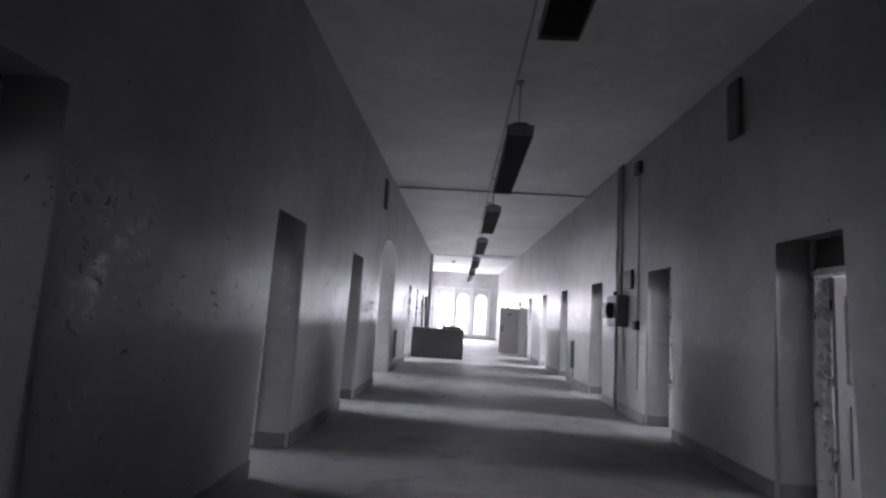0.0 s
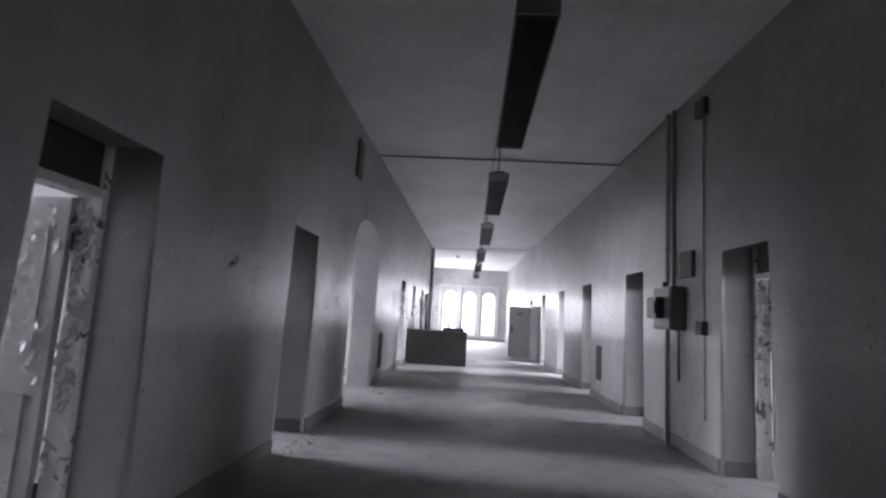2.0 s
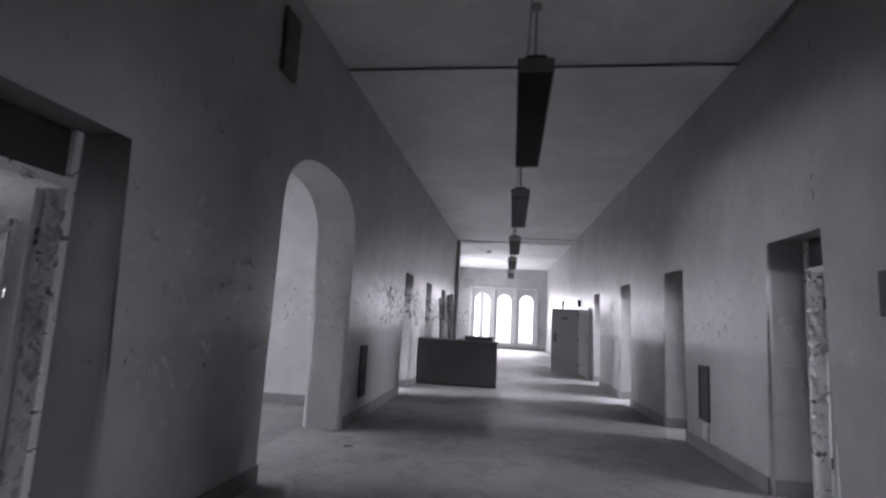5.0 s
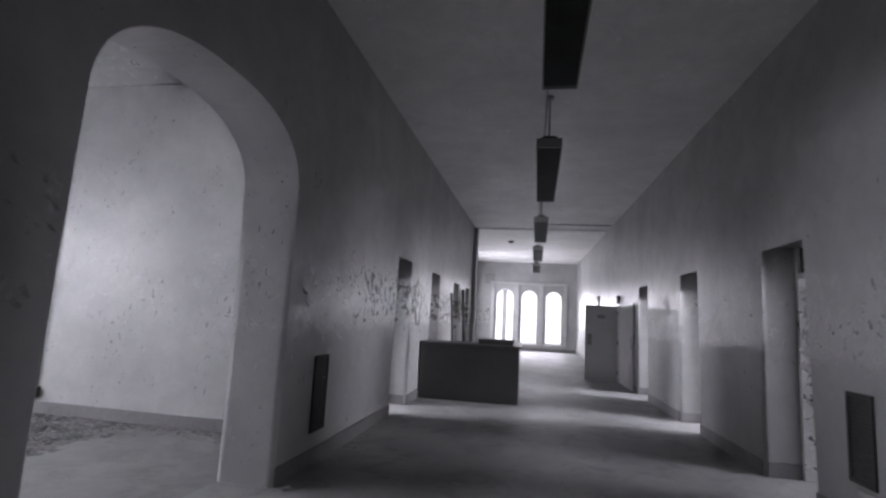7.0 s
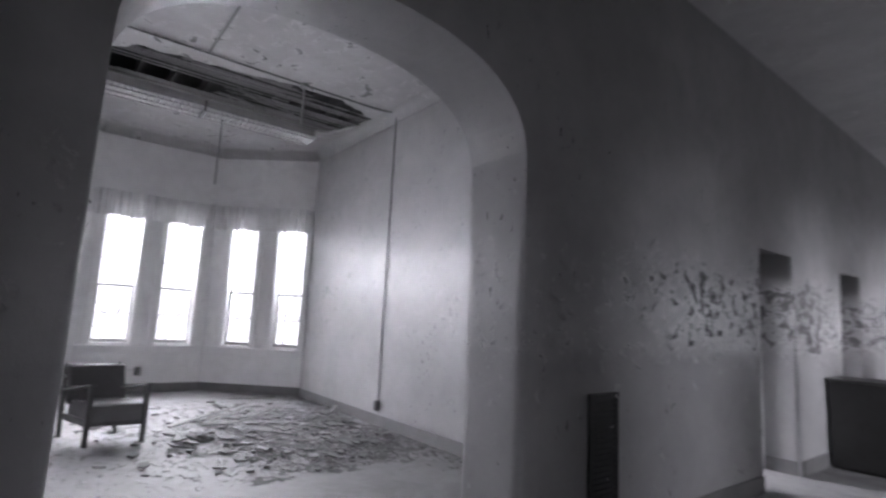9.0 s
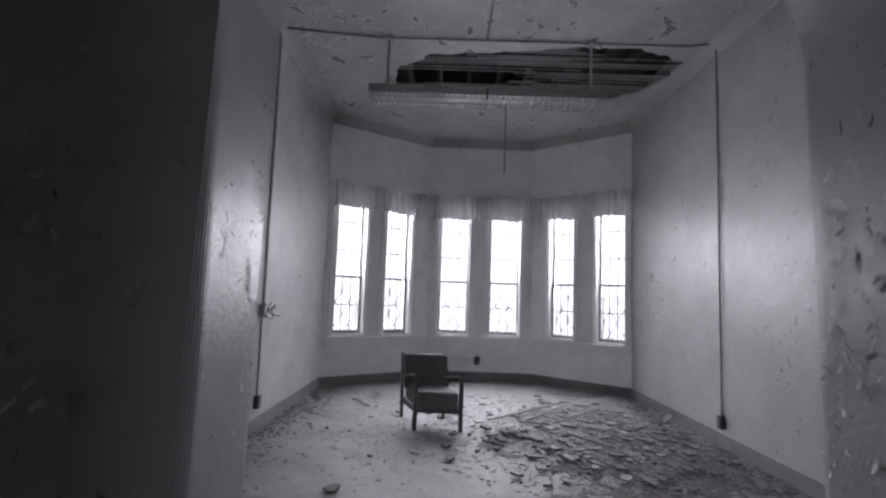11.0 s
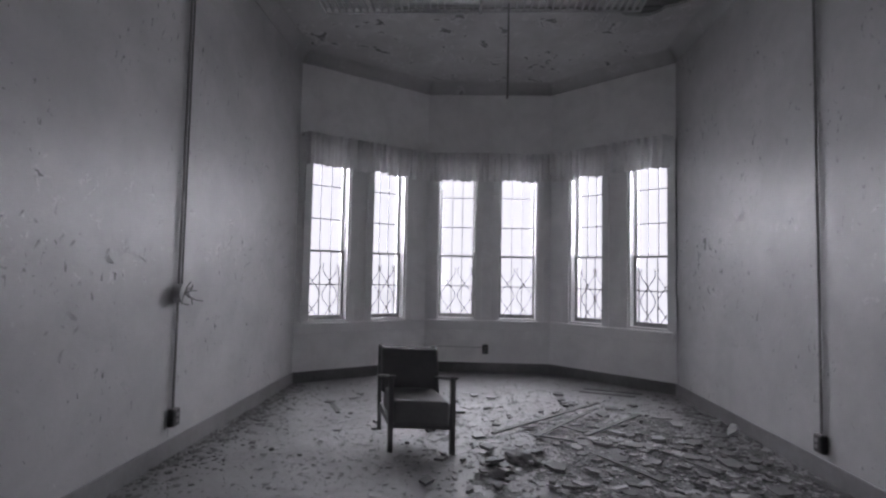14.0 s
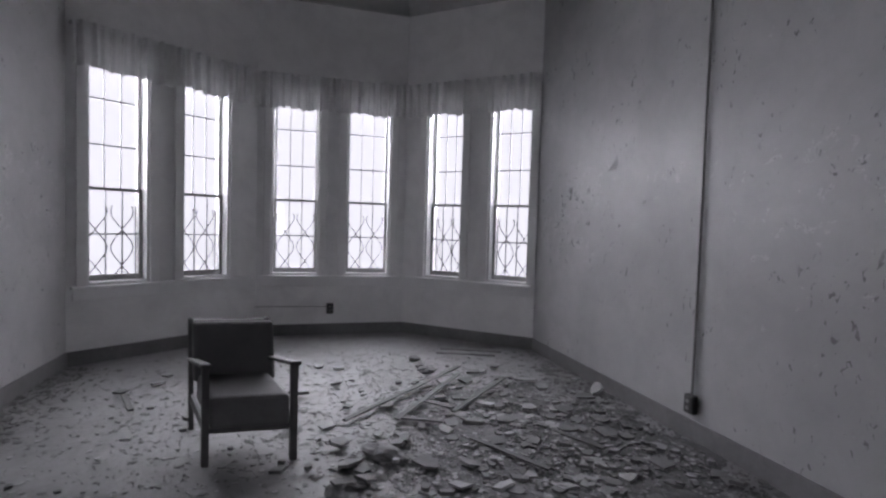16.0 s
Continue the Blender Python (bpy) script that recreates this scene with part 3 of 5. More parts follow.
solid("backdrop_west", box(-17.1, -17.0, -2, 26, -1.2, 14), GLOW_MAT, None, "blank white overcast sky beyond the bay windows", "sky", kind="structure")
solid("backdrop_north", box(-9, 9, NORTH + 8.0, NORTH + 8.1, -1.2, 14), GLOW_MAT, None, "blank white overcast sky beyond the end windows", "sky", kind="structure")



def cove(name, p, q, inward, mat, r=0.16):
    """Hollow plaster cove in the corner between a wall and the ceiling, from p to q along the wall."""
    p, q, d = Vector((*p, 0)), Vector((*q, 0)), Vector((*inward, 0)).normalized()
    bm = bmesh.new()
    prof = [(0.002, CEIL - 0.002), (0.002, CEIL - r)] + [(r - r * math.cos(a) + 0.002, CEIL - r + r * math.sin(a)) for a in [math.pi * k / 16 for k in range(1, 8)]] + [(r, CEIL - 0.002)]
    ends = [[bm.verts.new(o + d * u + Vector((0, 0, z))) for u, z in prof] for o in (p, q)]
    k = len(prof)
    for i in range(k):
        f = bm.faces.new((ends[0][i], ends[0][(i + 1) % k], ends[1][(i + 1) % k], ends[1][i]))
        f.smooth = 1 <= i < k - 2
    bm.faces.new(ends[0])
    bm.faces.new(ends[1])
    solid(name, bm, mat, None, "rounded plaster cove between wall and ceiling", "trim", kind="structure")


cove("trim_cove_room_south", (ROOM_X - 0.02, ROOM_Y0), (BAY[0].x, ROOM_Y0), (0, 1), COVE_PAINT)
cove("trim_cove_room_north", (ROOM_X - 0.02, ROOM_Y1), (BAY[3].x, ROOM_Y1), (0, -1), COVE_PAINT)
for k in range(3):
    m, length = bay_frame(k)
    cove(f"trim_cove_bay_{k + 1}", BAY[k], BAY[k + 1], (m @ Vector((0, -1, 0)) - m @ Vector((0, 0, 0))).xy, COVE_PAINT)

# ---- baseboards ----
def baseboards(m, sg, y0, y1, openings, side):
    bounds = [y0] + [v for o in openings for v in o[:2]] + [y1]
    for k, (a, b_) in enumerate(zip(bounds[0::2], bounds[1::2])):
        solid(f"baseboard_{side}_{k + 1}", box(-sg * 0.016, -sg * 0.001, a + 0.03, b_ - 0.03, 0, 0.16, 0.004), BASE_MAT, m, "dark painted baseboard along the corridor wall", "baseboard", kind="structure")


baseboards(LEFT, -1, SOUTH, HALL, left_open, "west")
baseboards(RIGHT, 1, SOUTH, NORTH, right_open, "east")
for k in range(3):
    m, length = bay_frame(k)
    solid(f"baseboard_bay_{k + 1}", box(0.0, length, -0.018, -0.001, 0, 0.15, 0.004), ROOM_BASE, m, "dark baseboard under the bay windows", "baseboard", kind="structure")
solid("baseboard_room_south", box(-8.78, ROOM_X - 0.01, ROOM_Y0 + 0.001, ROOM_Y0 + 0.018, 0, 0.15, 0.004), ROOM_BASE, None, "dark baseboard along the room's side wall", "baseboard", kind="structure")
solid("baseboard_room_north", box(-8.73, ROOM_X - 0.01, ROOM_Y1 - 0.018, ROOM_Y1 - 0.001, 0, 0.15, 0.004), ROOM_BASE, None, "dark baseboard along the room's side wall", "baseboard", kind="structure")
solid("baseboard_north", box(-2.9, 2.3, NORTH - 0.02, NORTH - 0.001, 0, 0.16, 0.004), BASE_MAT, None, "dark baseboard under the end windows", "baseboard", kind="structure")


# ---- doorways: frame, transom, open leaf ----
def doorway(m, sg, y, swing, number):
    root = thing(f"door_{number}", m @ Matrix.Translation((0, y, 0)), "open panelled door in a deep plaster recess with peeling frame and dark transom", "door", "corridor doors", "structure")
    d0, d1 = sg * 0.36, sg * 0.5
    w, leaf_h = DOOR_W, 2.1
    for name, y0, y1 in (("jamb", 0.002, 0.055), ("jamb", w - 0.055, w - 0.002)):
        part(name, box(d0, d1, y0, y1, 0.0, DOOR_TOP - 0.004, 0.004), FRAME_MAT, root, "door jamb with curling paint")
    part("transom_bar", box(d0, d1, 0.057, w - 0.057, leaf_h + 0.01, leaf_h + 0.07, 0.004), FRAME_MAT, root)
    part("transom", box(d0 + sg * 0.03, d0 + sg * 0.06, 0.057, w - 0.057, leaf_h + 0.072, DOOR_TOP - 0.006), TRANSOM_MAT, root, "dark boarded transom")
    lw = w - 0.125
    leaf = part("leaf", box(0, sg * lw, -0.045, 0, 0.012, leaf_h), LEAF_MAT, root, "flaking painted door leaf")
    leaf.matrix_basis = Matrix.Translation((d1 + sg * 0.012, w - 0.06, 0)) @ Matrix.Rotation(sg * radians(swing), 4, "Z")
    for z0, z1 in ((0.25, 0.9), (1.1, 1.92)):
        pan = bmesh.new()
        for x0, x1, a, b_ in ((0.12, lw - 0.12, z0, z0 + 0.03), (0.12, lw - 0.12, z1 - 0.03, z1), (0.12, 0.15, z0, z1), (lw - 0.15, lw - 0.12, z0, z1)):
            box(sg * x0, sg * x1, -0.055, -0.0455, a, b_, into=pan)
        part("panel_moulding", pan, LEAF_MAT, leaf)
    part("knob", rod((sg * (lw - 0.07), -0.1, 1.0), (sg * (lw - 0.07), -0.0455, 1.0), 0.024, 10), BRASS, leaf, "tarnished knob", True)
    for z in (0.3, 1.78):
        part("hinge", rod((d1 + sg * 0.006, w - 0.062, z), (d1 + sg * 0.006, w - 0.062, z + 0.1), 0.011, 8), STEEL_DARK, root, "dark butt hinge")
    strip = bmesh.new()
    box(sg * 0.03, sg * 0.36, w - 0.014, w - 0.001, 0, 0.155, 0.004, into=strip)
    part("recess_baseboard", strip, BASE_MAT, root)


number = 0
for y, swing in zip(LEFT_DOORS, (4, 8, 3, 6, 2, 5, 7)):
    number += 1
    doorway(LEFT, -1, y, swing, number)
for y, swing in zip(RIGHT_DOORS, (5, 3, 7, 4, 6, 3)):
    number += 1
    doorway(RIGHT, 1, y, swing, number)


solid("trim_ceiling_beam", box(LEFT_X + 0.002, 2.53, HALL - 0.2, HALL + 0.12, CEIL - 0.035, CEIL - 0.002, 0.01), CEIL_PAINT, None, "shallow plaster beam where the corridor meets the end hall", "trim", kind="structure")


solid("trim_corner_pilaster", box(LEFT_X + 0.002, LEFT_X + 0.11, HALL - 0.45, HALL - 0.02, 0, CEIL - 0.04, 0.012), SIDE_PAINT, None, "flat grey plaster pilaster where the corridor opens into the hall", "trim", kind="structure")


# ---- corridor things ----
def corridor_lamp(y0, y1, x):
    length = y1 - y0
    root = thing("ceiling_lamp", Matrix.Translation((x, y0, 3.74)), "long dead fluorescent fitting with louvres, hung on rods", "ceiling lamp", "corridor lamps")
    w = 0.16
    body = prism([(-w, 0.07), (-w + 0.02, 0.11), (-0.07, 0.16), (0.07, 0.16), (w - 0.02, 0.11), (w, 0.07)], "y", 0, length)
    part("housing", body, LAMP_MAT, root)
    for sx in (-1, 1):
        rail = bmesh.new()
        box(sx * w - 0.006, sx * w + 0.006, 0.012, length - 0.012, 0.056, 0.072, into=rail)
        box(sx * w - 0.006, sx * w + 0.006, 0.012, length - 0.012, 0.0, 0.012, into=rail)
        n = int(length / 0.075)
        for i in range(n + 1):
            y = 0.03 + (length - 0.06) * i / n
            box(sx * w - 0.006, sx * w + 0.006, y - 0.016, y + 0.016, 0.012, 0.056, into=rail)
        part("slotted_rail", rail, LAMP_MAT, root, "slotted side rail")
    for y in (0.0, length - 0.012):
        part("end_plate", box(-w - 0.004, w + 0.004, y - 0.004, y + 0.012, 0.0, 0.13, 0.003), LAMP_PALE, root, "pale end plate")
    lou = bmesh.new()
    k = int(length / 0.075)
    for i in range(1, k):
        y = length * i / k
        box(-w + 0.008, w - 0.008, y - 0.002, y + 0.002, 0.004, 0.06, into=lou)
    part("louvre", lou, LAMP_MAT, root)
    for sx in (-0.08, 0.08):
        for a, b_ in ((0.03, length / 2 - 0.03), (length / 2 + 0.03, length - 0.03)):
            part("tube", rod((sx, a, 0.085), (sx, b_, 0.085), 0.017, 8), TUBE_MAT, root, "dead fluorescent tube", True)
    for y in (0.25, length - 0.25):
        rodp = part("hanger_rod", rod((0, y, 0.155), (0, y, CEIL - 3.74 - 0.03), 0.012, 8), PIPE_MAT, root)
        part("canopy", rod((0, y, CEIL - 3.74 - 0.04), (0, y, CEIL - 3.74 - 0.002), 0.05, 12), PIPE_MAT, rodp)


for k, (a, b_) in enumerate([(0.95, 3.9), (6.05, 9.1), (10.7, 13.6), (15.3, 18.4), (20.4, 23.5), (25.1, 28.2), (29.8, 32.9)]):
    corridor_lamp(a, b_, 0.60 - 0.0125 * ((a + b_) / 2 - 5))


def long_pipe(name, pts, r, mat, label, clips=()):
    root = thing(name, Matrix.Translation(pts[0]), label, "conduit")
    o = Vector(pts[0])
    for p, q in zip(pts, pts[1:]):
        part("pipe", rod(Vector(p) - o, Vector(q) - o, r, 10), mat, root, smooth=False)
    for p in pts[1:-1]:
        b = bmesh.new()
        bmesh.ops.create_uvsphere(b, u_segments=10, v_segments=6, radius=r * 1.15)
        bmesh.ops.translate(b, vec=Vector(p) - o, verts=b.verts)
        part("elbow", b, mat, root, smooth=True)
    for c, axis in clips:
        d = {"x": Vector((0.012, 0, 0)), "y": Vector((0, 0.012, 0)), "z": Vector((0, 0, 0.012))}[axis]
        part("clip", rod(Vector(c) - o - d, Vector(c) - o + d, r * 1.5, 8), mat, root)
    return root


def R(d, s, z):
    return RIGHT @ Vector((d, s, z))


long_pipe("ceiling_conduit", [(-1.77, 12.15, CEIL - 0.016), (2.83, 12.15, CEIL - 0.016)], 0.015, DARK_PIPE, "thin dark conduit across the corridor ceiling")
long_pipe("ceiling_conduit", [(0.3, 24.9, CEIL - 0.016), (2.54, 24.9, CEIL - 0.016)], 0.015, DARK_PIPE, "thin dark conduit across the corridor ceiling")
long_pipe("ceiling_conduit", [(0.62, -3.9, CEIL - 0.014), (0.3, 26.0, CEIL - 0.014)], 0.013, PIPE_MAT, "thin painted conduit along the ceiling joining the lamps")
long_pipe("corner_conduit", [R(-0.03, 12.12, CEIL - 0.03), R(-0.03, 9.75, CEIL - 0.03)], 0.018, DARK_PIPE, "dark conduit along the ceiling corner")
long_pipe("wall_conduit", [R(-0.05, 9.74, 0.0), R(-0.05, 9.74, CEIL)], 0.032, PIPE_MAT, "thick painted riser conduit from floor to ceiling", [(R(-0.05, 9.74, z), "z") for z in (0.5, 1.3, 2.6, 3.6)])
long_pipe("wall_conduit", [R(-0.03, 9.58, 2.06), R(-0.03, 9.58, CEIL)], 0.022, DARK_PIPE, "dark conduit rising from the switch box")
long_pipe("wall_conduit", [R(-0.02, 9.45, 0.85), R(-0.02, 9.45, 1.5)], 0.014, PIPE_MAT, "short conduit below the switch box")
long_pipe("wall_cable", [R(-0.014, 8.75, 0.5), R(-0.014, 8.75, 4.1)], 0.011, PIPE_MAT, "thin cable down the wall past a small box")


def switch_box():
    root = thing("switch_box", RIGHT @ Matrix.Translation((0, 9.24, 1.5)), "grey steel electrical cabinet with a dark switch on its front", "switch box")
    part("cabinet", box(-0.2, -0.001, 0, 0.58, 0, 0.56, 0.01), STEEL_MID, root)
    part("cabinet_door", box(-0.215, -0.202, 0.02, 0.56, 0.02, 0.54, 0.005), STEEL_MID, root)
    sw = part("switch", box(-0.33, -0.217, 0.16, 0.5, 0.14, 0.42, 0.012), STEEL_DARK, root, "dark protruding switch housing")
    part("lever", rod((-0.35, 0.14, 0.2), (-0.35, 0.14, 0.36), 0.014, 8), STEEL_DARK, sw)
    part("nipple", rod((-0.1, 0.46, 0.56), (-0.1, 0.46, 0.64), 0.03, 10), STEEL_DARK, root)


def wall_box(name, m, sg, y0, y1, z0, z1, depth, mat, label, cat):
    root = thing(name, m @ Matrix.Translation((0, y0, z0)), label, cat)
    d = -sg * depth
    part("body", box(d, -sg * 0.001, 0, y1 - y0, 0, z1 - z0, min(0.012, depth / 4)), mat, root)
    part("cover", box(d - sg * 0.008, d - sg * 0.001, 0.015, y1 - y0 - 0.015, 0.015, z1 - z0 - 0.015, 0.003), mat, root)
    for yy, zz in ((0.04, 0.04), (y1 - y0 - 0.04, z1 - z0 - 0.04)):
        part("screw", rod((d - sg * 0.008, yy, zz), (d - sg * 0.013, yy, zz), 0.007, 6), STEEL_GREY, root)


switch_box()
wall_box("notice_plate", RIGHT, 1, 8.98, 9.36, 2.16, 2.5, 0.05, STEEL_DARK, "dark square metal cover plate on the wall", "cover plate")
wall_box("junction_box", RIGHT, 1, 8.67, 8.83, 1.46, 1.62, 0.08, STEEL_DARK, "small dark junction box on the cable", "junction box")
wall_box("junction_box", RIGHT, 1, 8.62, 8.84, 4.12, 4.34, 0.08, STEEL_DUSK, "dark junction box high on the wall", "junction box")
wall_box("wall_speaker", RIGHT, 1, 5.6, 5.85, 3.7, 4.38, 0.05, STEEL_DUSK, "tall dark metal box high on the corridor wall", "wall box")
wall_box("wall_speaker", LEFT, -1, 10.38, 10.68, 3.64, 4.26, 0.04, STEEL_DUSK, "tall dark metal box high on the corridor wall", "wall box")


def wall_vent(m, sg, y0, y1, z0, z1):
    root = thing("wall_vent", m @ Matrix.Translation((0, y0, z0)), "narrow upright vent grille in the corridor wall, blackened to read as a shaded recess", "vent", "wall vents")
    w, h = y1 - y0, z1 - z0
    d = -sg
    # backing, frame and slats all near black: a recess's shade painted on
    part("backing", box(d * 0.001, d * 0.006, 0, w, 0, h), VENT_MAT, root)
    for a, b_, c, e in ((0, 0.03, 0, h), (w - 0.03, w, 0, h), (0.03, w - 0.03, 0, 0.03), (0.03, w - 0.03, h - 0.03, h)):
        part("frame", box(d * 0.006, d * 0.02, a, b_, c, e, 0.003), VENT_MAT, root)
    k = 20
    for i in range(1, k):
        z = h * i / k
        part("slat", box(d * 0.0065, d * 0.016, 0.03, w - 0.03, z - 0.006, z + 0.004), VENT_MAT, root)


wall_box("cover_plate", RIGHT, 1, 13.22, 13.38, 0.17, 0.36, 0.02, SASH_MID, "small pale cover plate below a wall vent", "cover plate")


def end_plaque():
    root = thing("wall_plaque", Matrix.Translation((-2.38, NORTH, 3.42)), "square grey plaque high on the end wall", "plaque")
    part("board", box(0, 0.44, -0.035, -0.002, 0, 0.46, 0.006), STEEL_GREY, root)
    part("rim", box(-0.015, 0.455, -0.02, -0.003, -0.015, 0.475, 0.004), STEEL_MID, root)


def ceiling_rose():
    root = thing("ceiling_fixture", Matrix.Translation((-0.71, 28.6, CEIL)), "small dull round fixture on the hall ceiling", "ceiling fixture")
    part("base", rod((0, 0, -0.03), (0, 0, -0.001), 0.11, 18), STEEL_MID, root)
    part("cap", rod((0, 0, -0.085), (0, 0, -0.031), 0.05, 16, r2=0.09), STEEL_GREY, root)


end_plaque()
ceiling_rose()
wall_vent(LEFT, -1, 13.6, 13.93, 0.31, 1.05)
wall_vent(RIGHT, 1, 13.18, 13.5, 0.4, 1.08)


def desk():
    root = thing("reception_desk", Matrix.Translation((-1.74, 18.2, 0)), "long dark panelled desk standing across the corridor", "desk")
    w, d, h = 1.8, 0.75, 1.0
    part("front_panel", box(0, w, 0.03, 0.055, 0.03, h, 0.004), DESK_MAT, root)
    for x in (0.0, w - 0.04):
        part("side_panel", box(x + 0.002, x + 0.038, 0.057, d, 0.0, h, 0.004), DESK_MAT, root)
    part("plinth", box(0.05, w - 0.05, 0.06, 0.08, 0.0, 0.1), DESK_MAT, root)
    part("top", box(-0.02, w + 0.03, 0.0, d + 0.02, h + 0.001, h + 0.035, 0.006), DESK_TOP, root)
    part("shelf", box(0.04, w - 0.04, 0.06, d - 0.02, 0.45, 0.47), DESK_MAT, root)


desk()


def tray():
    root = thing("tray", Matrix.Translation((-0.68, 18.35, 1.0365)), "shallow dark tray lying on the desk", "tray")
    part("base", box(0, 0.62, 0, 0.4, 0, 0.012, 0.003), STEEL_DARK, root)
    for x0, x1, y0, y1 in ((0, 0.62, -0.012, 0.0), (0, 0.62, 0.4, 0.412), (-0.012, 0, -0.012, 0.412), (0.62, 0.632, -0.012, 0.412)):
        part("rim", box(x0, x1, y0, y1, 0.0, 0.09, 0.003), STEEL_DARK, root)
    part("lip", box(-0.03, 0.65, -0.03, 0.43, 0.0905, 0.096, 0.002), STEEL_DARK, root)


tray()


def plank(m, length, w, t, mat, label):
    solid("plank", box(-w / 2, w / 2, -t / 2, t / 2, 0, length, 0.003), mat, m, label, "plank", "leaning timbers")


plank(Matrix.Translation((-1.38, 22.9, 0)) @ Matrix.Rotation(radians(-10.5), 4, "Y"), 1.95, 0.04, 0.04, LATH, "rough timber leaning against the corridor wall")
plank(Matrix.Translation((-1.62, 23.35, 0)) @ Matrix.Rotation(radians(-3.2), 4, "Y"), 2.3, 0.07, 0.04, WOOD, "dark timber standing against the corridor wall")
plank(Matrix.Translation((-1.6, 21.35, 0)) @ Matrix.Rotation(radians(-4.0), 4, "Y"), 2.1, 0.05, 0.05, WOOD, "dark timber standing against the corridor wall")


def corridor_doors():
    root = thing("fire_door", RIGHT @ Matrix.Translation((-0.03, 23.5, 0)), "pale flush door standing open across the corridor", "door", "corridor fire doors")
    part("leaf", box(-0.9, -0.05, 0, 0.045, 0.01, 2.03, 0.004), PALE_DOOR, root)
    part("edge_strip", box(-0.045, 0.02, -0.01, 0.05, 0.0, 2.06, 0.004), SASH_MAT, root, "white door post")
    part("push_plate", box(-0.84, -0.72, -0.006, -0.001, 0.95, 1.25), STEEL_GREY, root)
    part("sign", box(-0.58, -0.38, -0.005, -0.001, 1.68, 1.78), STEEL_GREY, root, "small worn sign")
    for z in (0.2, 1.0, 1.8):
        part("hinge", rod((-0.047, -0.012, z), (-0.047, -0.012, z + 0.1), 0.012, 8), STEEL_DARK, root)
    part("closer_arm", box(-0.57, -0.51, 0.0, 0.04, 2.032, 2.3, 0.004), STEEL_GREY, root)
    part("closer", box(-0.08, 0.02, -0.03, 0.06, 2.1, 2.33, 0.01), STEEL_DARK, root, "dark door closer")
    flat = thing("fire_door", RIGHT @ Matrix.Translation((-0.055, 21.6, 0)), "pale flush door folded flat against the corridor wall", "door", "corridor fire doors")
    part("leaf", box(-0.0, 0.035, 0, 1.75, 0.01, 2.05, 0.004), PALE_DOOR, flat)
    part("push_plate", box(-0.006, -0.001, 0.1, 0.22, 0.95, 1.25), STEEL_GREY, flat)


corridor_doors()


# ---- room things ----
def armchair():
    """Racked wooden armchair: forward leans to one side of its width."""
    f, r = Vector((0.95, 0.3, 0)), Vector((0.0, 1.0, 0))
    m = Matrix(((f.x, r.x, 0, -6.85), (f.y, r.y, 0, 10.94), (0, 0, 1, 0), (0, 0, 0, 1)))
    root = thing("armchair", Matrix.Translation((-6.85, 10.94, 0)), "old wooden armchair with dark vinyl seat and back, slightly racked", "chair")
    k = Matrix.Translation((6.85, -10.94, 0)) @ m

    def p(name, bm, mat, label="", smooth=False):
        bmesh.ops.transform(bm, matrix=k, verts=bm.verts)
        return part(name, bm, mat, root, label, smooth)

    w, d = 0.56, 0.72
    for y in (0.0, w - 0.04):
        p("front_leg", box(d - 0.045, d, y, y + 0.042, 0, 0.62, 0.006), WOOD)
        post = box(-0.02, 0.02, y, y + 0.035, 0, 0.8, 0.006)
        for v in post.verts:
            v.co.x += 0.13 * max(0.0, 1 - v.co.z / 0.42) * -0.25 + (-0.1 * max(0.0, v.co.z - 0.42) / 0.38) + 0.08
        p("back_post", post, WOOD)
        arm = box(0.03, d + 0.03, y - 0.012, y + 0.052, 0.62, 0.645, 0.008)
        for v in arm.verts:
            v.co.z -= 0.13 * max(0.0, 1 - v.co.x / d)
        p("armrest", arm, WOOD)
        p("side_rail", box(0.08, d - 0.045, y + 0.008, y + 0.032, 0.2, 0.27, 0.004), WOOD)
    p("front_rail", box(d - 0.06, d - 0.02, 0.042, w - 0.04, 0.2, 0.235, 0.004), WOOD)
    p("top_rail", box(-0.03, -0.005, 0.03, w - 0.03, 0.75, 0.785, 0.004), WOOD)
    seat = p("seat", box(0.1, d - 0.002, 0.045, w - 0.045, 0.23, 0.43, 0.025), VINYL_TOPLIT, "dusty dark vinyl seat cushion, lightened for light from above")
    back = box(0.0, 0.1, 0.02, w + 0.0, 0.0, 0.42, 0.025)
    bmesh.ops.transform(back, matrix=Matrix.Translation((0.09, 0, 0.36)) @ Matrix.Rotation(radians(-13), 4, "Y"), verts=back.verts)
    p("backrest", back, VINYL, "worn dark vinyl back cushion")


armchair()


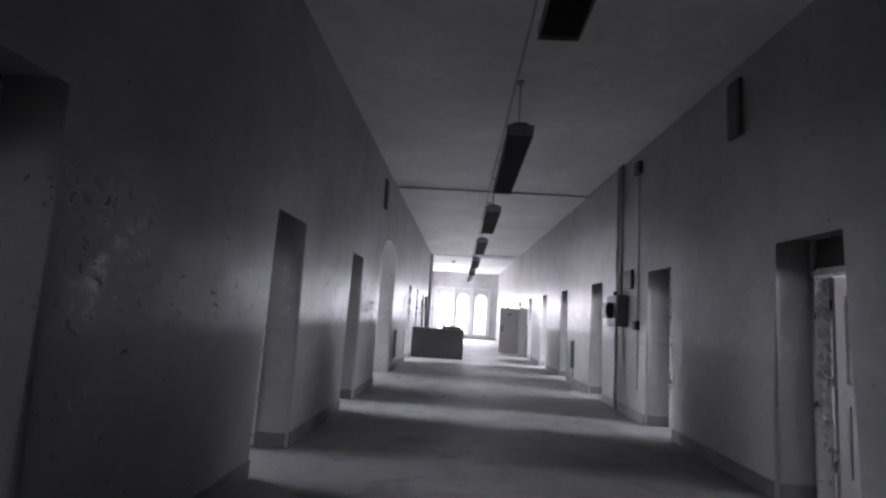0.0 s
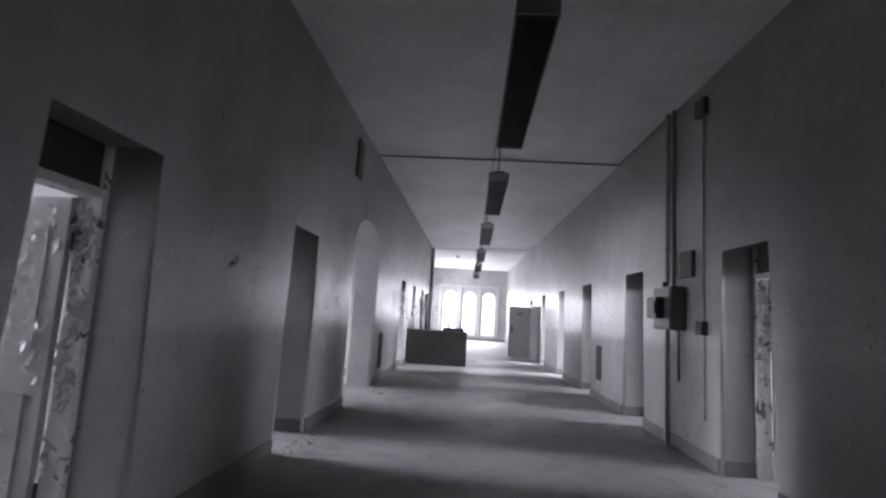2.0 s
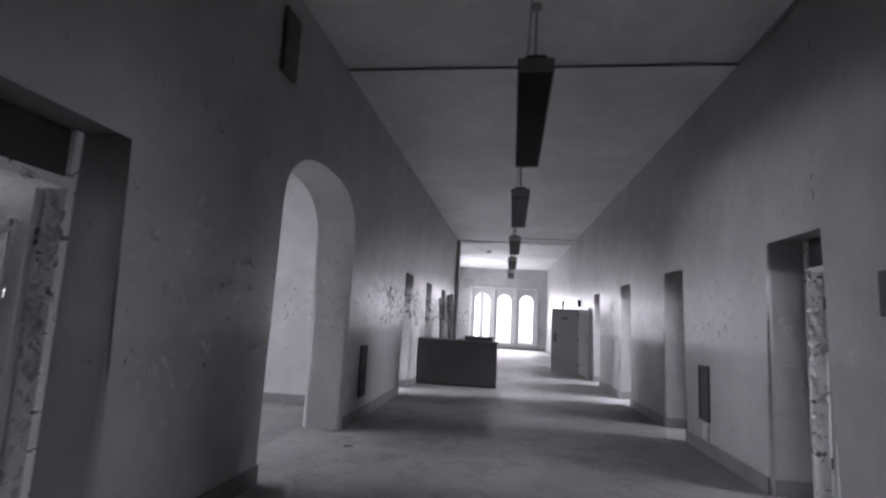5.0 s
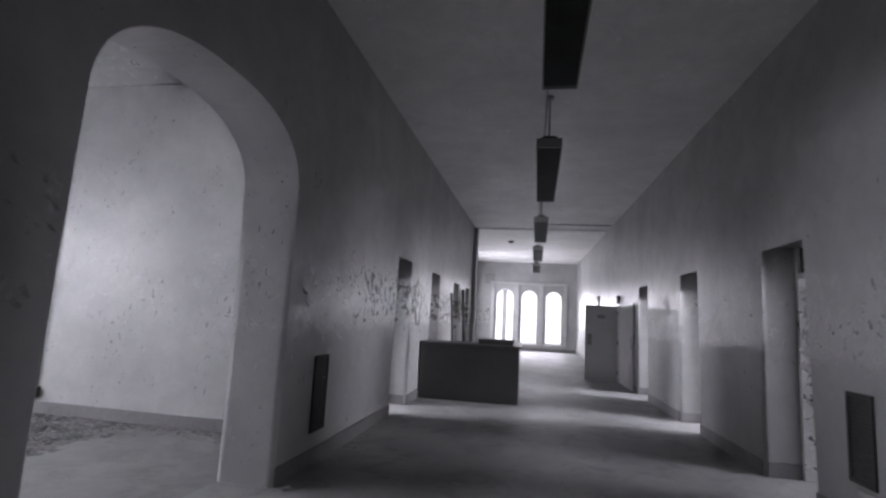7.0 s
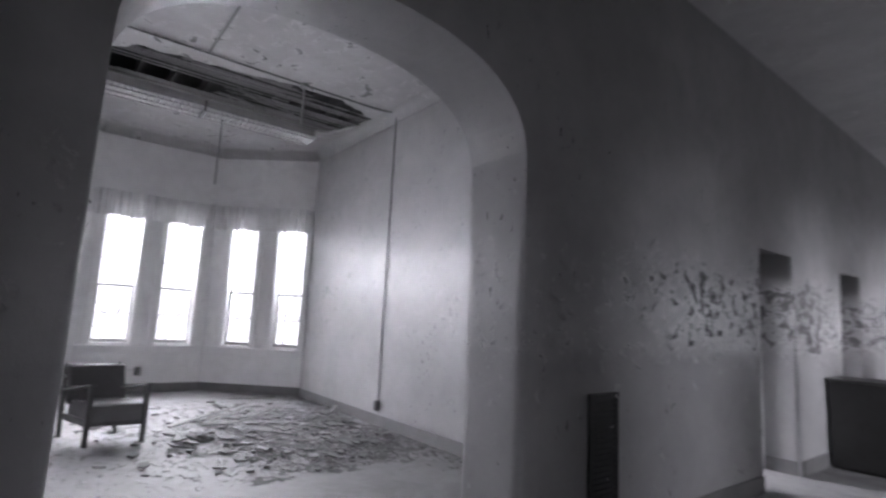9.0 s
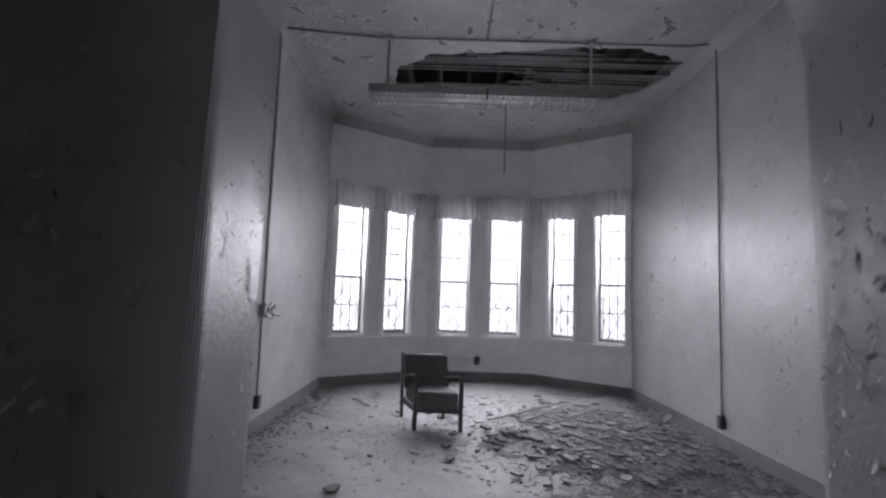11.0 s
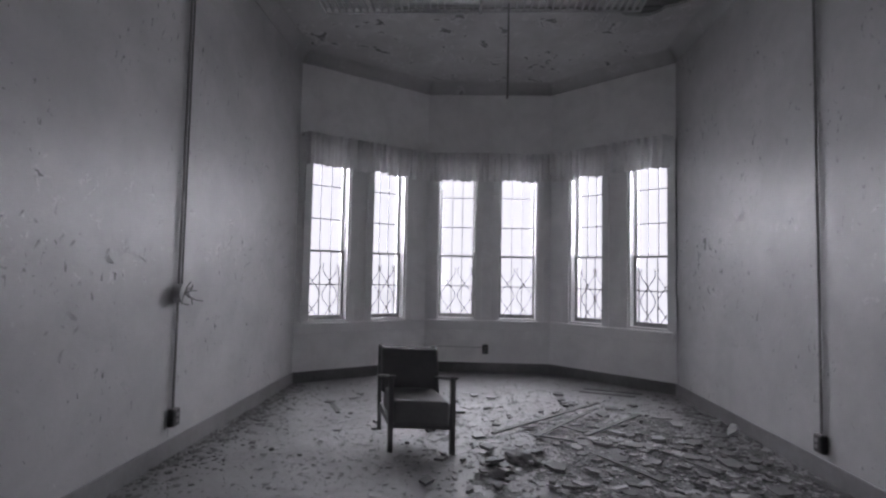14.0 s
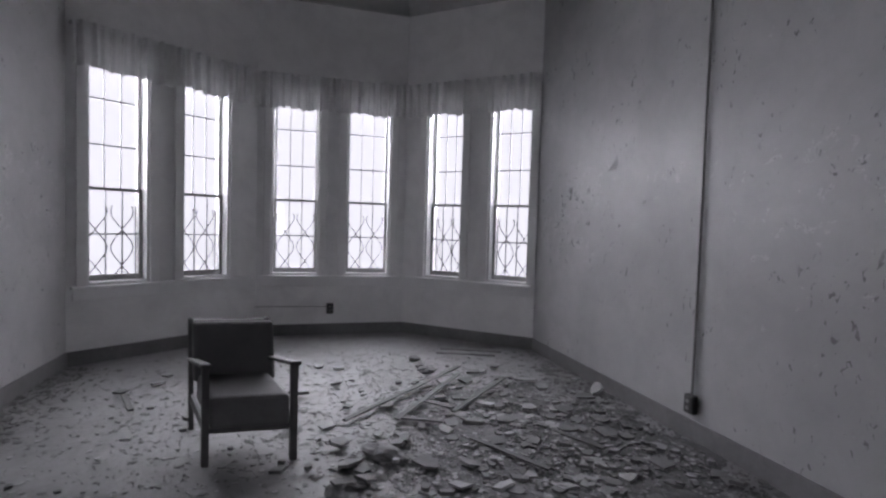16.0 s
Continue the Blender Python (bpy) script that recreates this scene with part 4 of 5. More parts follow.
def room_lamp():
    y0, length, z = 10.51, 2.72, 3.76
    root = thing("ceiling_lamp", Matrix.Translation((-6.02, y0, z)), "long pale fluorescent fitting hung on two rods under the broken ceiling", "ceiling lamp")
    w = 0.15
    body = prism([(-w, 0.06), (-w + 0.02, 0.12), (-0.1, 0.17), (0.1, 0.17), (w - 0.02, 0.12), (w, 0.06)], "y", 0, length)
    part("housing", body, LAMP_PALE, root)
    for sx in (-1, 1):
        rail = bmesh.new()
        box(sx * w - 0.006, sx * w + 0.006, 0, length, 0.048, 0.062, into=rail)
        box(sx * w - 0.006, sx * w + 0.006, 0, length, 0.0, 0.01, into=rail)
        n = 44
        for i in range(n + 1):
            y = 0.006 + (length - 0.012) * i / n
            box(sx * w - 0.006, sx * w + 0.006, y - 0.006, y + 0.006, 0.01, 0.048, into=rail)
        part("slotted_rail", rail, LAMP_PALE, root, "slotted side rail")
    part("joint_band", box(-w - 0.012, w + 0.012, length / 2 - 0.012, length / 2 + 0.012, -0.004, 0.125), LAMP_MAT, root)
    for y in (0.0, length - 0.012):
        part("end_plate", box(-w, w, y, y + 0.012, 0.0, 0.12), LAMP_PALE, root)
    lou = bmesh.new()
    for i in range(1, 44):
        y = length * i / 44
        box(-w + 0.008, w - 0.008, y - 0.002, y + 0.002, 0.004, 0.05, into=lou)
    part("louvre", lou, LAMP_PALE, root)
    for sx in (-0.075, 0.075):
        for a, b_ in ((0.03, length / 2 - 0.03), (length / 2 + 0.03, length - 0.03)):
            part("tube", rod((sx, a, 0.075), (sx, b_, 0.075), 0.017, 8), TUBE_MAT, root, smooth=True)
    for y in (0.2, length - 0.15):
        rp = part("hanger_rod", rod((0, y, 0.168), (0, y, CEIL - z - 0.02), 0.016, 8), LAMP_PALE, root)
        part("canopy", rod((0, y, CEIL - z - 0.05), (0, y, CEIL - z - 0.002), 0.06, 14), LAMP_PALE, rp)
    part("pull_cord", rod((-0.02, 1.59, -0.8), (0, 1.59, 0.0), 0.009, 6), DARK_PIPE, root, "dark hanging pull cord")


room_lamp()
long_pipe("wall_conduit", [(-5.86, ROOM_Y0 + 0.02, 0.36), (-5.86, ROOM_Y0 + 0.02, CEIL - 0.016), (-6.02, 10.6, CEIL - 0.016), (-6.02, 14.2, CEIL - 0.016), (-5.94, ROOM_Y1 - 0.02, CEIL - 0.016), (-5.94, ROOM_Y1 - 0.02, 0.3)], 0.0105, DARK_PIPE, "dark conduit up one wall, across the ceiling and down the other")
long_pipe("ceiling_conduit", [(-6.0, 11.86, CEIL - 0.016), (ROOM_X - 0.03, 11.86, CEIL - 0.016)], 0.014, DARK_PIPE, "dark conduit along the room ceiling towards the archway")
long_pipe("wall_cable", [(-5.92, ROOM_Y0 + 0.012, 1.35), (-5.92, ROOM_Y0 + 0.012, CEIL - 0.01)], 0.008, DARK_PIPE, "thin cable beside the wall conduit")


def outlet(m, label):
    root = thing("wall_outlet", m, label, "outlet", "wall outlets")
    part("box", box(-0.045, 0.045, 0.0, 0.05, -0.07, 0.07, 0.008), STEEL_DARK, root)
    part("cover", box(-0.038, 0.038, 0.051, 0.056, -0.06, 0.06, 0.003), STEEL_DARK, root)
    for z in (-0.025, 0.025):
        part("socket", rod((0, 0.0565, z), (0, 0.06, z), 0.016, 10), DARK_PIPE, root)


outlet(Matrix.Translation((-5.86, ROOM_Y0 + 0.002, 0.32)), "dark surface outlet box at the foot of a conduit")
outlet(Matrix.Translation((-5.94, ROOM_Y1 - 0.002, 0.27)) @ Matrix.Rotation(math.pi, 4, "Z"), "dark surface outlet box at the foot of a conduit")
m1, len1 = bay_frame(1)
outlet(m1 @ Matrix.Translation((0.96, -0.002, 0.36)) @ Matrix.Rotation(math.pi, 4, "Z"), "small dark outlet under the bay windows")
solid("surface_wire", rod((0.0, -0.006, 0.39), (0.92, -0.006, 0.38), 0.004, 5), DARK_PIPE, m1, "thin wire stapled to the wall beside the outlet", "wire")


def torn_fixture():
    root = thing("torn_switch", Matrix.Translation((-5.86, ROOM_Y0 + 0.001, 1.3)), "round junction box with torn wires hanging out", "junction box")
    part("box", rod((0, 0.0, 0), (0, 0.07, 0), 0.075, 14), PIPE_MAT, root)
    rnd = random.Random(3)
    for i in range(9):
        a = Vector((0, 0.07, 0))
        b_ = Vector((rnd.uniform(-0.02, 0.12), rnd.uniform(0.1, 0.16), rnd.uniform(-0.1, 0.08)))
        c = b_ + Vector((rnd.uniform(-0.05, 0.05), rnd.uniform(-0.03, 0.05), rnd.uniform(-0.06, 0.05)))
        bm = rod(a, b_, 0.005, 5)
        rod(b_, c, 0.005, 5, into=bm)
        part("wire", bm, DARK_PIPE, root)


torn_fixture()


def valance(k):
    m, length = bay_frame(k)
    rnd = random.Random(20 + k)
    z0, z1 = 2.98, 3.42
    root = thing("curtain_valance", m @ Matrix.Translation((0, 0, z0)), "short gathered pale curtain valance above the windows", "valance", "curtain valances")
    bm = bmesh.new()
    n, rows = int(length / 0.011), 10
    ph = [rnd.uniform(0, 6.28) for _ in range(4)]
    grid = []
    for i in range(n + 1):
        x = 0.03 + (length - 0.06) * i / n
        col = []
        wob = 0.95 * math.sin(x * 52 + ph[0] + 1.6 * math.sin(x * 8 + ph[1])) + 0.4 * math.sin(x * 109 + ph[2] + math.sin(x * 17))
        hem = 0.012 * math.sin(x * 13 + ph[3]) + 0.012 * math.sin(x * 52 + ph[0])
        for j in range(rows + 1):
            f = j / rows
            amp = 0.03 + 0.016 * f
            y = -0.1 + wob * amp + 0.02 * f * math.sin(x * 6 + ph[1])
            col.append(bm.verts.new((x, y, (z1 - z0) * (1 - f) + hem * f)))
        grid.append(col)
    for a, b_ in zip(grid, grid[1:]):
        for j in range(rows):
            bm.faces.new((a[j], b_[j], b_[j + 1], a[j + 1]))
    part("cloth", bm, CLOTH, root, smooth=True)
    part("curtain_rod", rod((0.02, -0.085, z1 - z0 - 0.03), (length - 0.02, -0.085, z1 - z0 - 0.03), 0.009, 8), SASH_MAT, root)
    for x in (0.04, length - 0.04):
        part("bracket", box(x - 0.01, x + 0.01, -0.085, -0.002, z1 - z0 - 0.045, z1 - z0 - 0.02), SASH_MAT, root)


for k in range(3):
    valance(k)


# ---- rubble ----
def shard_mesh(rnd, size, thick):
    n = rnd.randint(4, 7)
    pts = []
    for i in range(n):
        a = 2 * math.pi * (i + rnd.uniform(-0.3, 0.3)) / n
        r = size * rnd.uniform(0.55, 1.0)
        pts.append((r * math.cos(a), r * math.sin(a) * 0.75))
    return pts


def shard_into(verts, faces, pts, thick, m):
    k, o = len(pts), len(verts)
    for z in (0.0, thick):
        for x, y in pts:
            verts.append(tuple(m @ Vector((x, y, z))))
    faces.append(tuple(o + i for i in range(k))[::-1])
    faces.append(tuple(o + k + i for i in range(k)))
    for i in range(k):
        j = (i + 1) % k
        faces.append((o + i, o + j, o + k + j, o + k + i))


def density(x, y):
    """How thick the rubble lies: most below the fallen ceiling, thinner by the walls."""
    core = math.exp(-(((x + 5.9) / 1.35) ** 2 + ((y - 13.4) / 0.95) ** 2))
    wide = 0.1 * math.exp(-(((x + 7.0) / 2.1) ** 2 + ((y - 11.9) / 2.3) ** 2))
    return core + wide


def inside_room(x, y):
    if not (ROOM_Y0 + 0.15 < y < ROOM_Y1 - 0.12) or x > -4.3:
        return False
    if x > -8.6:
        return True
    lo = BAY[0].y + (-8.68 - x) * 1.34 + 0.2
    hi = BAY[3].y - (-8.7 - x) * 1.15 - 0.2
    return x > -9.75 and lo < y < hi


def rubble(name, count, smin, smax, mat, seed, label):
    rnd = random.Random(seed)
    verts, faces = [], []
    made = 0
    while made < count:
        x, y = rnd.uniform(-10.1, -3.2), rnd.uniform(9.5, 14.5)
        if not inside_room(x, y) or rnd.random() > density(x, y):
            continue
        size = smin + (smax - smin) * rnd.random() ** 4
        m = Matrix.Translation((x, y, 0.0005 + 0.036 * min(1.0, density(x, y)) * rnd.random())) @ Matrix.Rotation(rnd.uniform(0, 6.28), 4, "Z") @ Matrix.Rotation(rnd.uniform(-0.12, 0.12) * (0.25 + density(x, y)), 4, "X")
        shard_into(verts, faces, shard_mesh(rnd, size, 0.01), rnd.uniform(0.0015, 0.004) + 0.007 * min(1.0, density(x, y)) * rnd.random(), m)
        made += 1
    me = bpy.data.meshes.new(name)
    me.from_pydata(verts, [], faces)
    me.materials.append(mat)
    tagged(new(name, me), label, "rubble", kind="stuff")


rubble("plaster_rubble", 11000, 0.003, 0.036, SHARD, 31, "scattered small pale plaster crumbs on the floor")
rubble("dirty_rubble", 13000, 0.003, 0.034, SHARD_DARK, 32, "scattered dirty plaster crumbs and lath splinters on the floor")


def large_shards():
    rnd = random.Random(41)
    spots = [(-5.55, 13.35, 0.15), (-5.9, 12.5, 0.12), (-5.35, 12.35, 0.11), (-6.1, 13.9, 0.14), (-5.6, 14.0, 0.13), (-6.5, 13.4, 0.13), (-6.9, 14.2, 0.12)]
    while len(spots) < 290:
        x, y = rnd.uniform(-8.5, -4.2), rnd.uniform(10.2, 14.4)
        if inside_room(x, y) and rnd.random() < density(x, y):
            spots.append((x, y, 0.03 + 0.085 * rnd.random() ** 2))
    for x, y, s in spots:
        verts, faces = [], []
        shard_into(verts, faces, shard_mesh(rnd, s, 0.02), rnd.uniform(0.012, 0.025), Matrix())
        me = bpy.data.meshes.new("plaster_shard")
        me.from_pydata(verts, [], faces)
        me.materials.append(SHARD if rnd.random() < 0.3 else SHARD_DARK)
        ob = new("plaster_shard", me)
        ob.matrix_basis = Matrix.Translation((x, y, 0.012 + 0.02 * rnd.random())) @ Matrix.Rotation(rnd.uniform(0, 6.28), 4, "Z") @ Matrix.Rotation(rnd.uniform(-0.22, 0.22), 4, "X")
        tagged(ob, "broken slab of fallen ceiling plaster on the floor", "plaster shard", "fallen plaster")


large_shards()


def fallen_lath(x0, y0, x1, y1, lift=0.03):
    d = Vector((x1 - x0, y1 - y0, 0))
    bm = box(0, d.length, -0.021, 0.021, 0, 0.012, 0.001)
    m = Matrix.Translation((x0, y0, 0.03)) @ Matrix.Rotation(math.atan2(d.y, d.x), 4, "Z") @ Matrix.Rotation(-math.atan2(lift, d.length), 4, "Y")
    solid("fallen_lath", bm, OLD_LATH, m, "long thin wooden lath fallen from the ceiling", "lath", "fallen laths")


def dirt_mound():
    """Low heap of dirt and plaster dust below the fallen patch."""
    nx, ny = 150, 120
    x0, x1, y0, y1 = -8.3, -4.2, 11.3, ROOM_Y1 - 0.02
    verts, faces, high = [], [], []
    for i in range(nx):
        for j in range(ny):
            x, y = x0 + (x1 - x0) * i / (nx - 1), y0 + (y1 - y0) * j / (ny - 1)
            v = Vector((x, y, 0))
            z = 0.045 * (density(x, y) - 0.34) + 0.02 * noise.noise(v * 2.2) + 0.012 * noise.noise(v * 7) + 0.008 * noise.noise(v * 19)
            z = max(-0.02, min(0.035, z))
            verts.append((x, y, z))
            high.append(z > -0.004)
    for i in range(nx - 1):
        for j in range(ny - 1):
            q = (i * ny + j, (i + 1) * ny + j, (i + 1) * ny + j + 1, i * ny + j + 1)
            if any(high[k] for k in q):
                faces.append(q)
    me = bpy.data.meshes.new("dirt_heap")
    me.from_pydata(verts, [], faces)
    me.materials.append(DIRT)
    tagged(new("dirt_heap", me), "thin dark heap of dirt and plaster dust on the floor", "dirt", kind="stuff")


dirt_mound()
LATHS = [(-6.69, 12.05, -7.89, 13.31), (-6.64, 12.44, -7.63, 13.23), (-7.07, 12.68, -6.72, 12.91), (-6.72, 12.91, -7.43, 13.63), (-8.78, 13.35, -8.4, 13.98),
         (-6.24, 13.53, -5.8, 13.7), (-6.67, 12.48, -6.46, 12.75), (-8.6, 13.25, -8.25, 13.85), (-7.6, 10.3, -7.1, 10.5), (-6.2, 12.9, -5.6, 13.2)]
for seg in LATHS:
    fallen_lath(*seg)


# ---- peeling paint, standing off the walls ----
def flakes(name, count, seed, place, label):
    rnd = random.Random(seed)
    verts, faces = [], []
    for _ in range(count):
        m, s = place(rnd)
        o = len(verts)
        w, h = s * rnd.uniform(0.3, 0.7), s
        curl = rnd.uniform(0.2, 0.55) * s
        for i in range(4):
            f = i / 3
            zz = -h * f
            out = curl * f * f
            ww = w * (1 - 0.75 * f * rnd.random())
            skew = rnd.uniform(-0.15, 0.15) * s * f
            verts.append(tuple(m @ Vector((-ww / 2 + skew, out + 0.001, zz))))
            verts.append(tuple(m @ Vector((ww / 2 + skew, out + 0.001, zz))))
        for i in range(3):
            a = o + 2 * i
            faces.append((a, a + 1, a + 3, a + 2))
    me = bpy.data.meshes.new(name)
    me.from_pydata(verts, [], faces)
    me.materials.append(FLAKE)
    tagged(new(name, me), label, "peeling paint", kind="stuff")


def spin(rnd):
    return Matrix.Rotation(rnd.choice((0, 0, 0, math.pi)) + rnd.uniform(-0.9, 0.9), 4, "Y")


def on_west(rnd):
    while True:
        y = rnd.uniform(2.0, 25.0)
        if not any(a - 0.05 < y < b_ + 0.05 for a, b_, _ in left_open):
            break
    z = min(4.2, max(0.25, rnd.gauss(1.6, 0.3) if rnd.random() < 0.75 else rnd.uniform(0.3, 2.2)))
    size = rnd.uniform(0.015, 0.06) if y < 8.8 else 0.02 + 0.08 * rnd.random() ** 2
    return Matrix.Translation((LEFT_X, y, z)) @ Matrix.Rotation(radians(-90), 4, "Z") @ spin(rnd), size


def on_east(rnd):
    while True:
        y = rnd.uniform(2.0, 25.0)
        if not any(a - 0.05 < y < b_ + 0.05 for a, b_, _ in right_open):
            break
    z = min(4.0, max(0.25, rnd.gauss(1.5, 0.5)))
    return RIGHT @ Matrix.Translation((0, y, z)) @ Matrix.Rotation(radians(90), 4, "Z") @ spin(rnd), rnd.uniform(0.015, 0.05)


def on_arch(rnd):
    north = rnd.random() < 0.85
    x = LEFT_X - rnd.uniform(0.06, WALL - 0.06)
    z = min(2.4, max(0.2, rnd.gauss(1.3, 0.55)))
    if north:
        return Matrix.Translation((x, ARCH1, z)) @ Matrix.Rotation(math.pi, 4, "Z") @ spin(rnd), 0.012 + 0.035 * rnd.random() ** 2
    return Matrix.Translation((x, ARCH0, z)) @ spin(rnd), 0.012 + 0.03 * rnd.random() ** 2


def on_room(rnd):
    x = rnd.uniform(-8.5, -2.6)
    z = min(3.8, max(0.25, rnd.gauss(1.3, 0.6)))
    s = rnd.uniform(0.01, 0.032) if rnd.random() < 0.97 else rnd.uniform(0.05, 0.08)
    if rnd.random() < 0.5:
        return Matrix.Translation((x, ROOM_Y1, z)) @ Matrix.Rotation(math.pi, 4, "Z") @ spin(rnd), s
    return Matrix.Translation((x, ROOM_Y0, z)) @ spin(rnd), s


def on_frames(rnd):
    if rnd.random() < 0.5:
        y = rnd.choice(LEFT_DOORS) + DOOR_W - 0.057
        return Matrix.Translation((LEFT_X - rnd.uniform(0.37, 0.49), y, 0.4 + 1.65 * rnd.random() ** 0.5)) @ Matrix.Rotation(math.pi, 4, "Z") @ spin(rnd), rnd.uniform(0.03, 0.1)
    y = rnd.choice(RIGHT_DOORS) + DOOR_W - 0.057
    return RIGHT @ Matrix.Translation((rnd.uniform(0.37, 0.49), y, 0.4 + 1.65 * rnd.random() ** 0.5)) @ Matrix.Rotation(math.pi, 4, "Z") @ spin(rnd), rnd.uniform(0.03, 0.1)


def on_leaves(rnd):
    y, swing = rnd.choice(((LEFT_DOORS[0], 4), (LEFT_DOORS[1], 8), (LEFT_DOORS[2], 3)))
    u = rnd.uniform(0.05, 0.82)
    at = Vector((LEFT_X - 0.512 - u, y + DOOR_W - 0.107 + u * math.tan(radians(swing)), 0.5 + 1.55 * rnd.random() ** 0.5))
    return Matrix.Translation(at) @ Matrix.Rotation(math.pi - radians(swing), 4, "Z") @ spin(rnd), rnd.uniform(0.03, 0.11)


flakes("peeling_paint_leaves", 240, 57, on_leaves, "large curling paint flakes on the open door leaves")
flakes("peeling_paint_west", 1100, 51, on_west, "curling paint flakes on the corridor wall")
flakes("peeling_paint_east", 260, 52, on_east, "curling paint flakes on the corridor wall")
flakes("peeling_paint_arch", 170, 53, on_arch, "curling paint flakes in the archway")
flakes("peeling_paint_room", 620, 54, on_room, "curling paint flakes on the room walls")
flakes("peeling_paint_frames", 900, 55, on_frames, "curling paint flakes on the door jambs")


# ---- small litter ----
def lump(name, x, y, size, flat, mat, seed, label):
    bm = bmesh.new()
    bmesh.ops.create_icosphere(bm, subdivisions=3, radius=1.0)
    off = Vector((seed * 3.1, seed * 1.7, 0))
    for v in bm.verts:
        k = 1 + 0.45 * noise.noise(v.co * 1.6 + off) + 0.15 * noise.noise(v.co * 5 + off)
        v.co = Vector((v.co.x * k * size, v.co.y * k * size * 0.6, max(-0.35, v.co.z) * k * size * flat))
    low = min(v.co.z for v in bm.verts)
    solid(name, bm, mat, Matrix.Translation((x, y, -low - 0.004)) @ Matrix.Rotation(seed * 0.7, 4, "Z"), label, "debris", "floor litter")


lump("debris_lump", -6.09, 12.27, 0.15, 0.4, SHARD_DARK, 1, "dark crumpled lump of wet plaster on the floor")
lump("debris_lump", -5.75, 12.05, 0.07, 0.4, SHARD_DARK, 2, "small dark lump of plaster on the floor")
lump("litter_scrap", 1.27, 12.1, 0.07, 0.3, SHARD, 3, "pale crumpled scrap on the corridor floor")
lump("litter_scrap", 1.12, 12.3, 0.05, 0.3, SHARD, 4, "pale crumpled scrap on the corridor floor")
lump("litter_scrap", -1.43, 12.2, 0.06, 0.2, SHARD_DARK, 5, "flat dark scrap on the corridor floor")
lump("litter_scrap", -1.66, 12.98, 0.05, 0.5, SHARD, 6, "pale plaster crumb at the foot of the archway")
lump("litter_scrap", -0.13, 7.37, 0.06, 0.25, SHARD, 7, "pale crumpled scrap on the corridor floor")
lump("litter_scrap", 2.5, 15.34, 0.05, 0.4, SHARD, 8, "pale crumb by the corridor wall")


def leaning_chip():
    rnd = random.Random(77)
    verts, faces = [], []
    shard_into(verts, faces, shard_mesh(rnd, 0.12, 0.02), 0.02, Matrix())
    me = bpy.data.meshes.new("plaster_shard")
    me.from_pydata(verts, [], faces)
    me.materials.append(SHARD)
    ob = new("plaster_shard", me)
    ob.matrix_basis = Matrix.Translation((-6.95, 14.36, 0.07)) @ Matrix.Rotation(radians(58), 4, "X") @ Matrix.Rotation(0.4, 4, "Z")
    tagged(ob, "pale slab of plaster leaning on the baseboard", "plaster shard", "fallen plaster")


leaning_chip()


def big_flake(x, z, size):
    bm = bmesh.new()
    rows = []
    for i in range(7):
        f = i / 6
        w = size * 0.42 * (1 - f) + 0.004
        rows.append([bm.verts.new((c * w, -0.002 - 0.3 * size * (1 - f) ** 2, size * f)) for c in (-1, -0.3, 0.4, 1)])
    for a, b_ in zip(rows, rows[1:]):
        for i in range(3):
            bm.faces.new((a[i], a[i + 1], b_[i + 1], b_[i]))
    solid("paint_flake", bm, FLAKE, Matrix.Translation((x, ROOM_Y1, z)), "large pointed paint flake curling off the wall", "paint flake", "large paint flakes", smooth=True)


big_flake(-7.05, 2.08, 0.15)
big_flake(-6.6, 1.75, 0.07)
big_flake(-7.5, 1.9, 0.06)


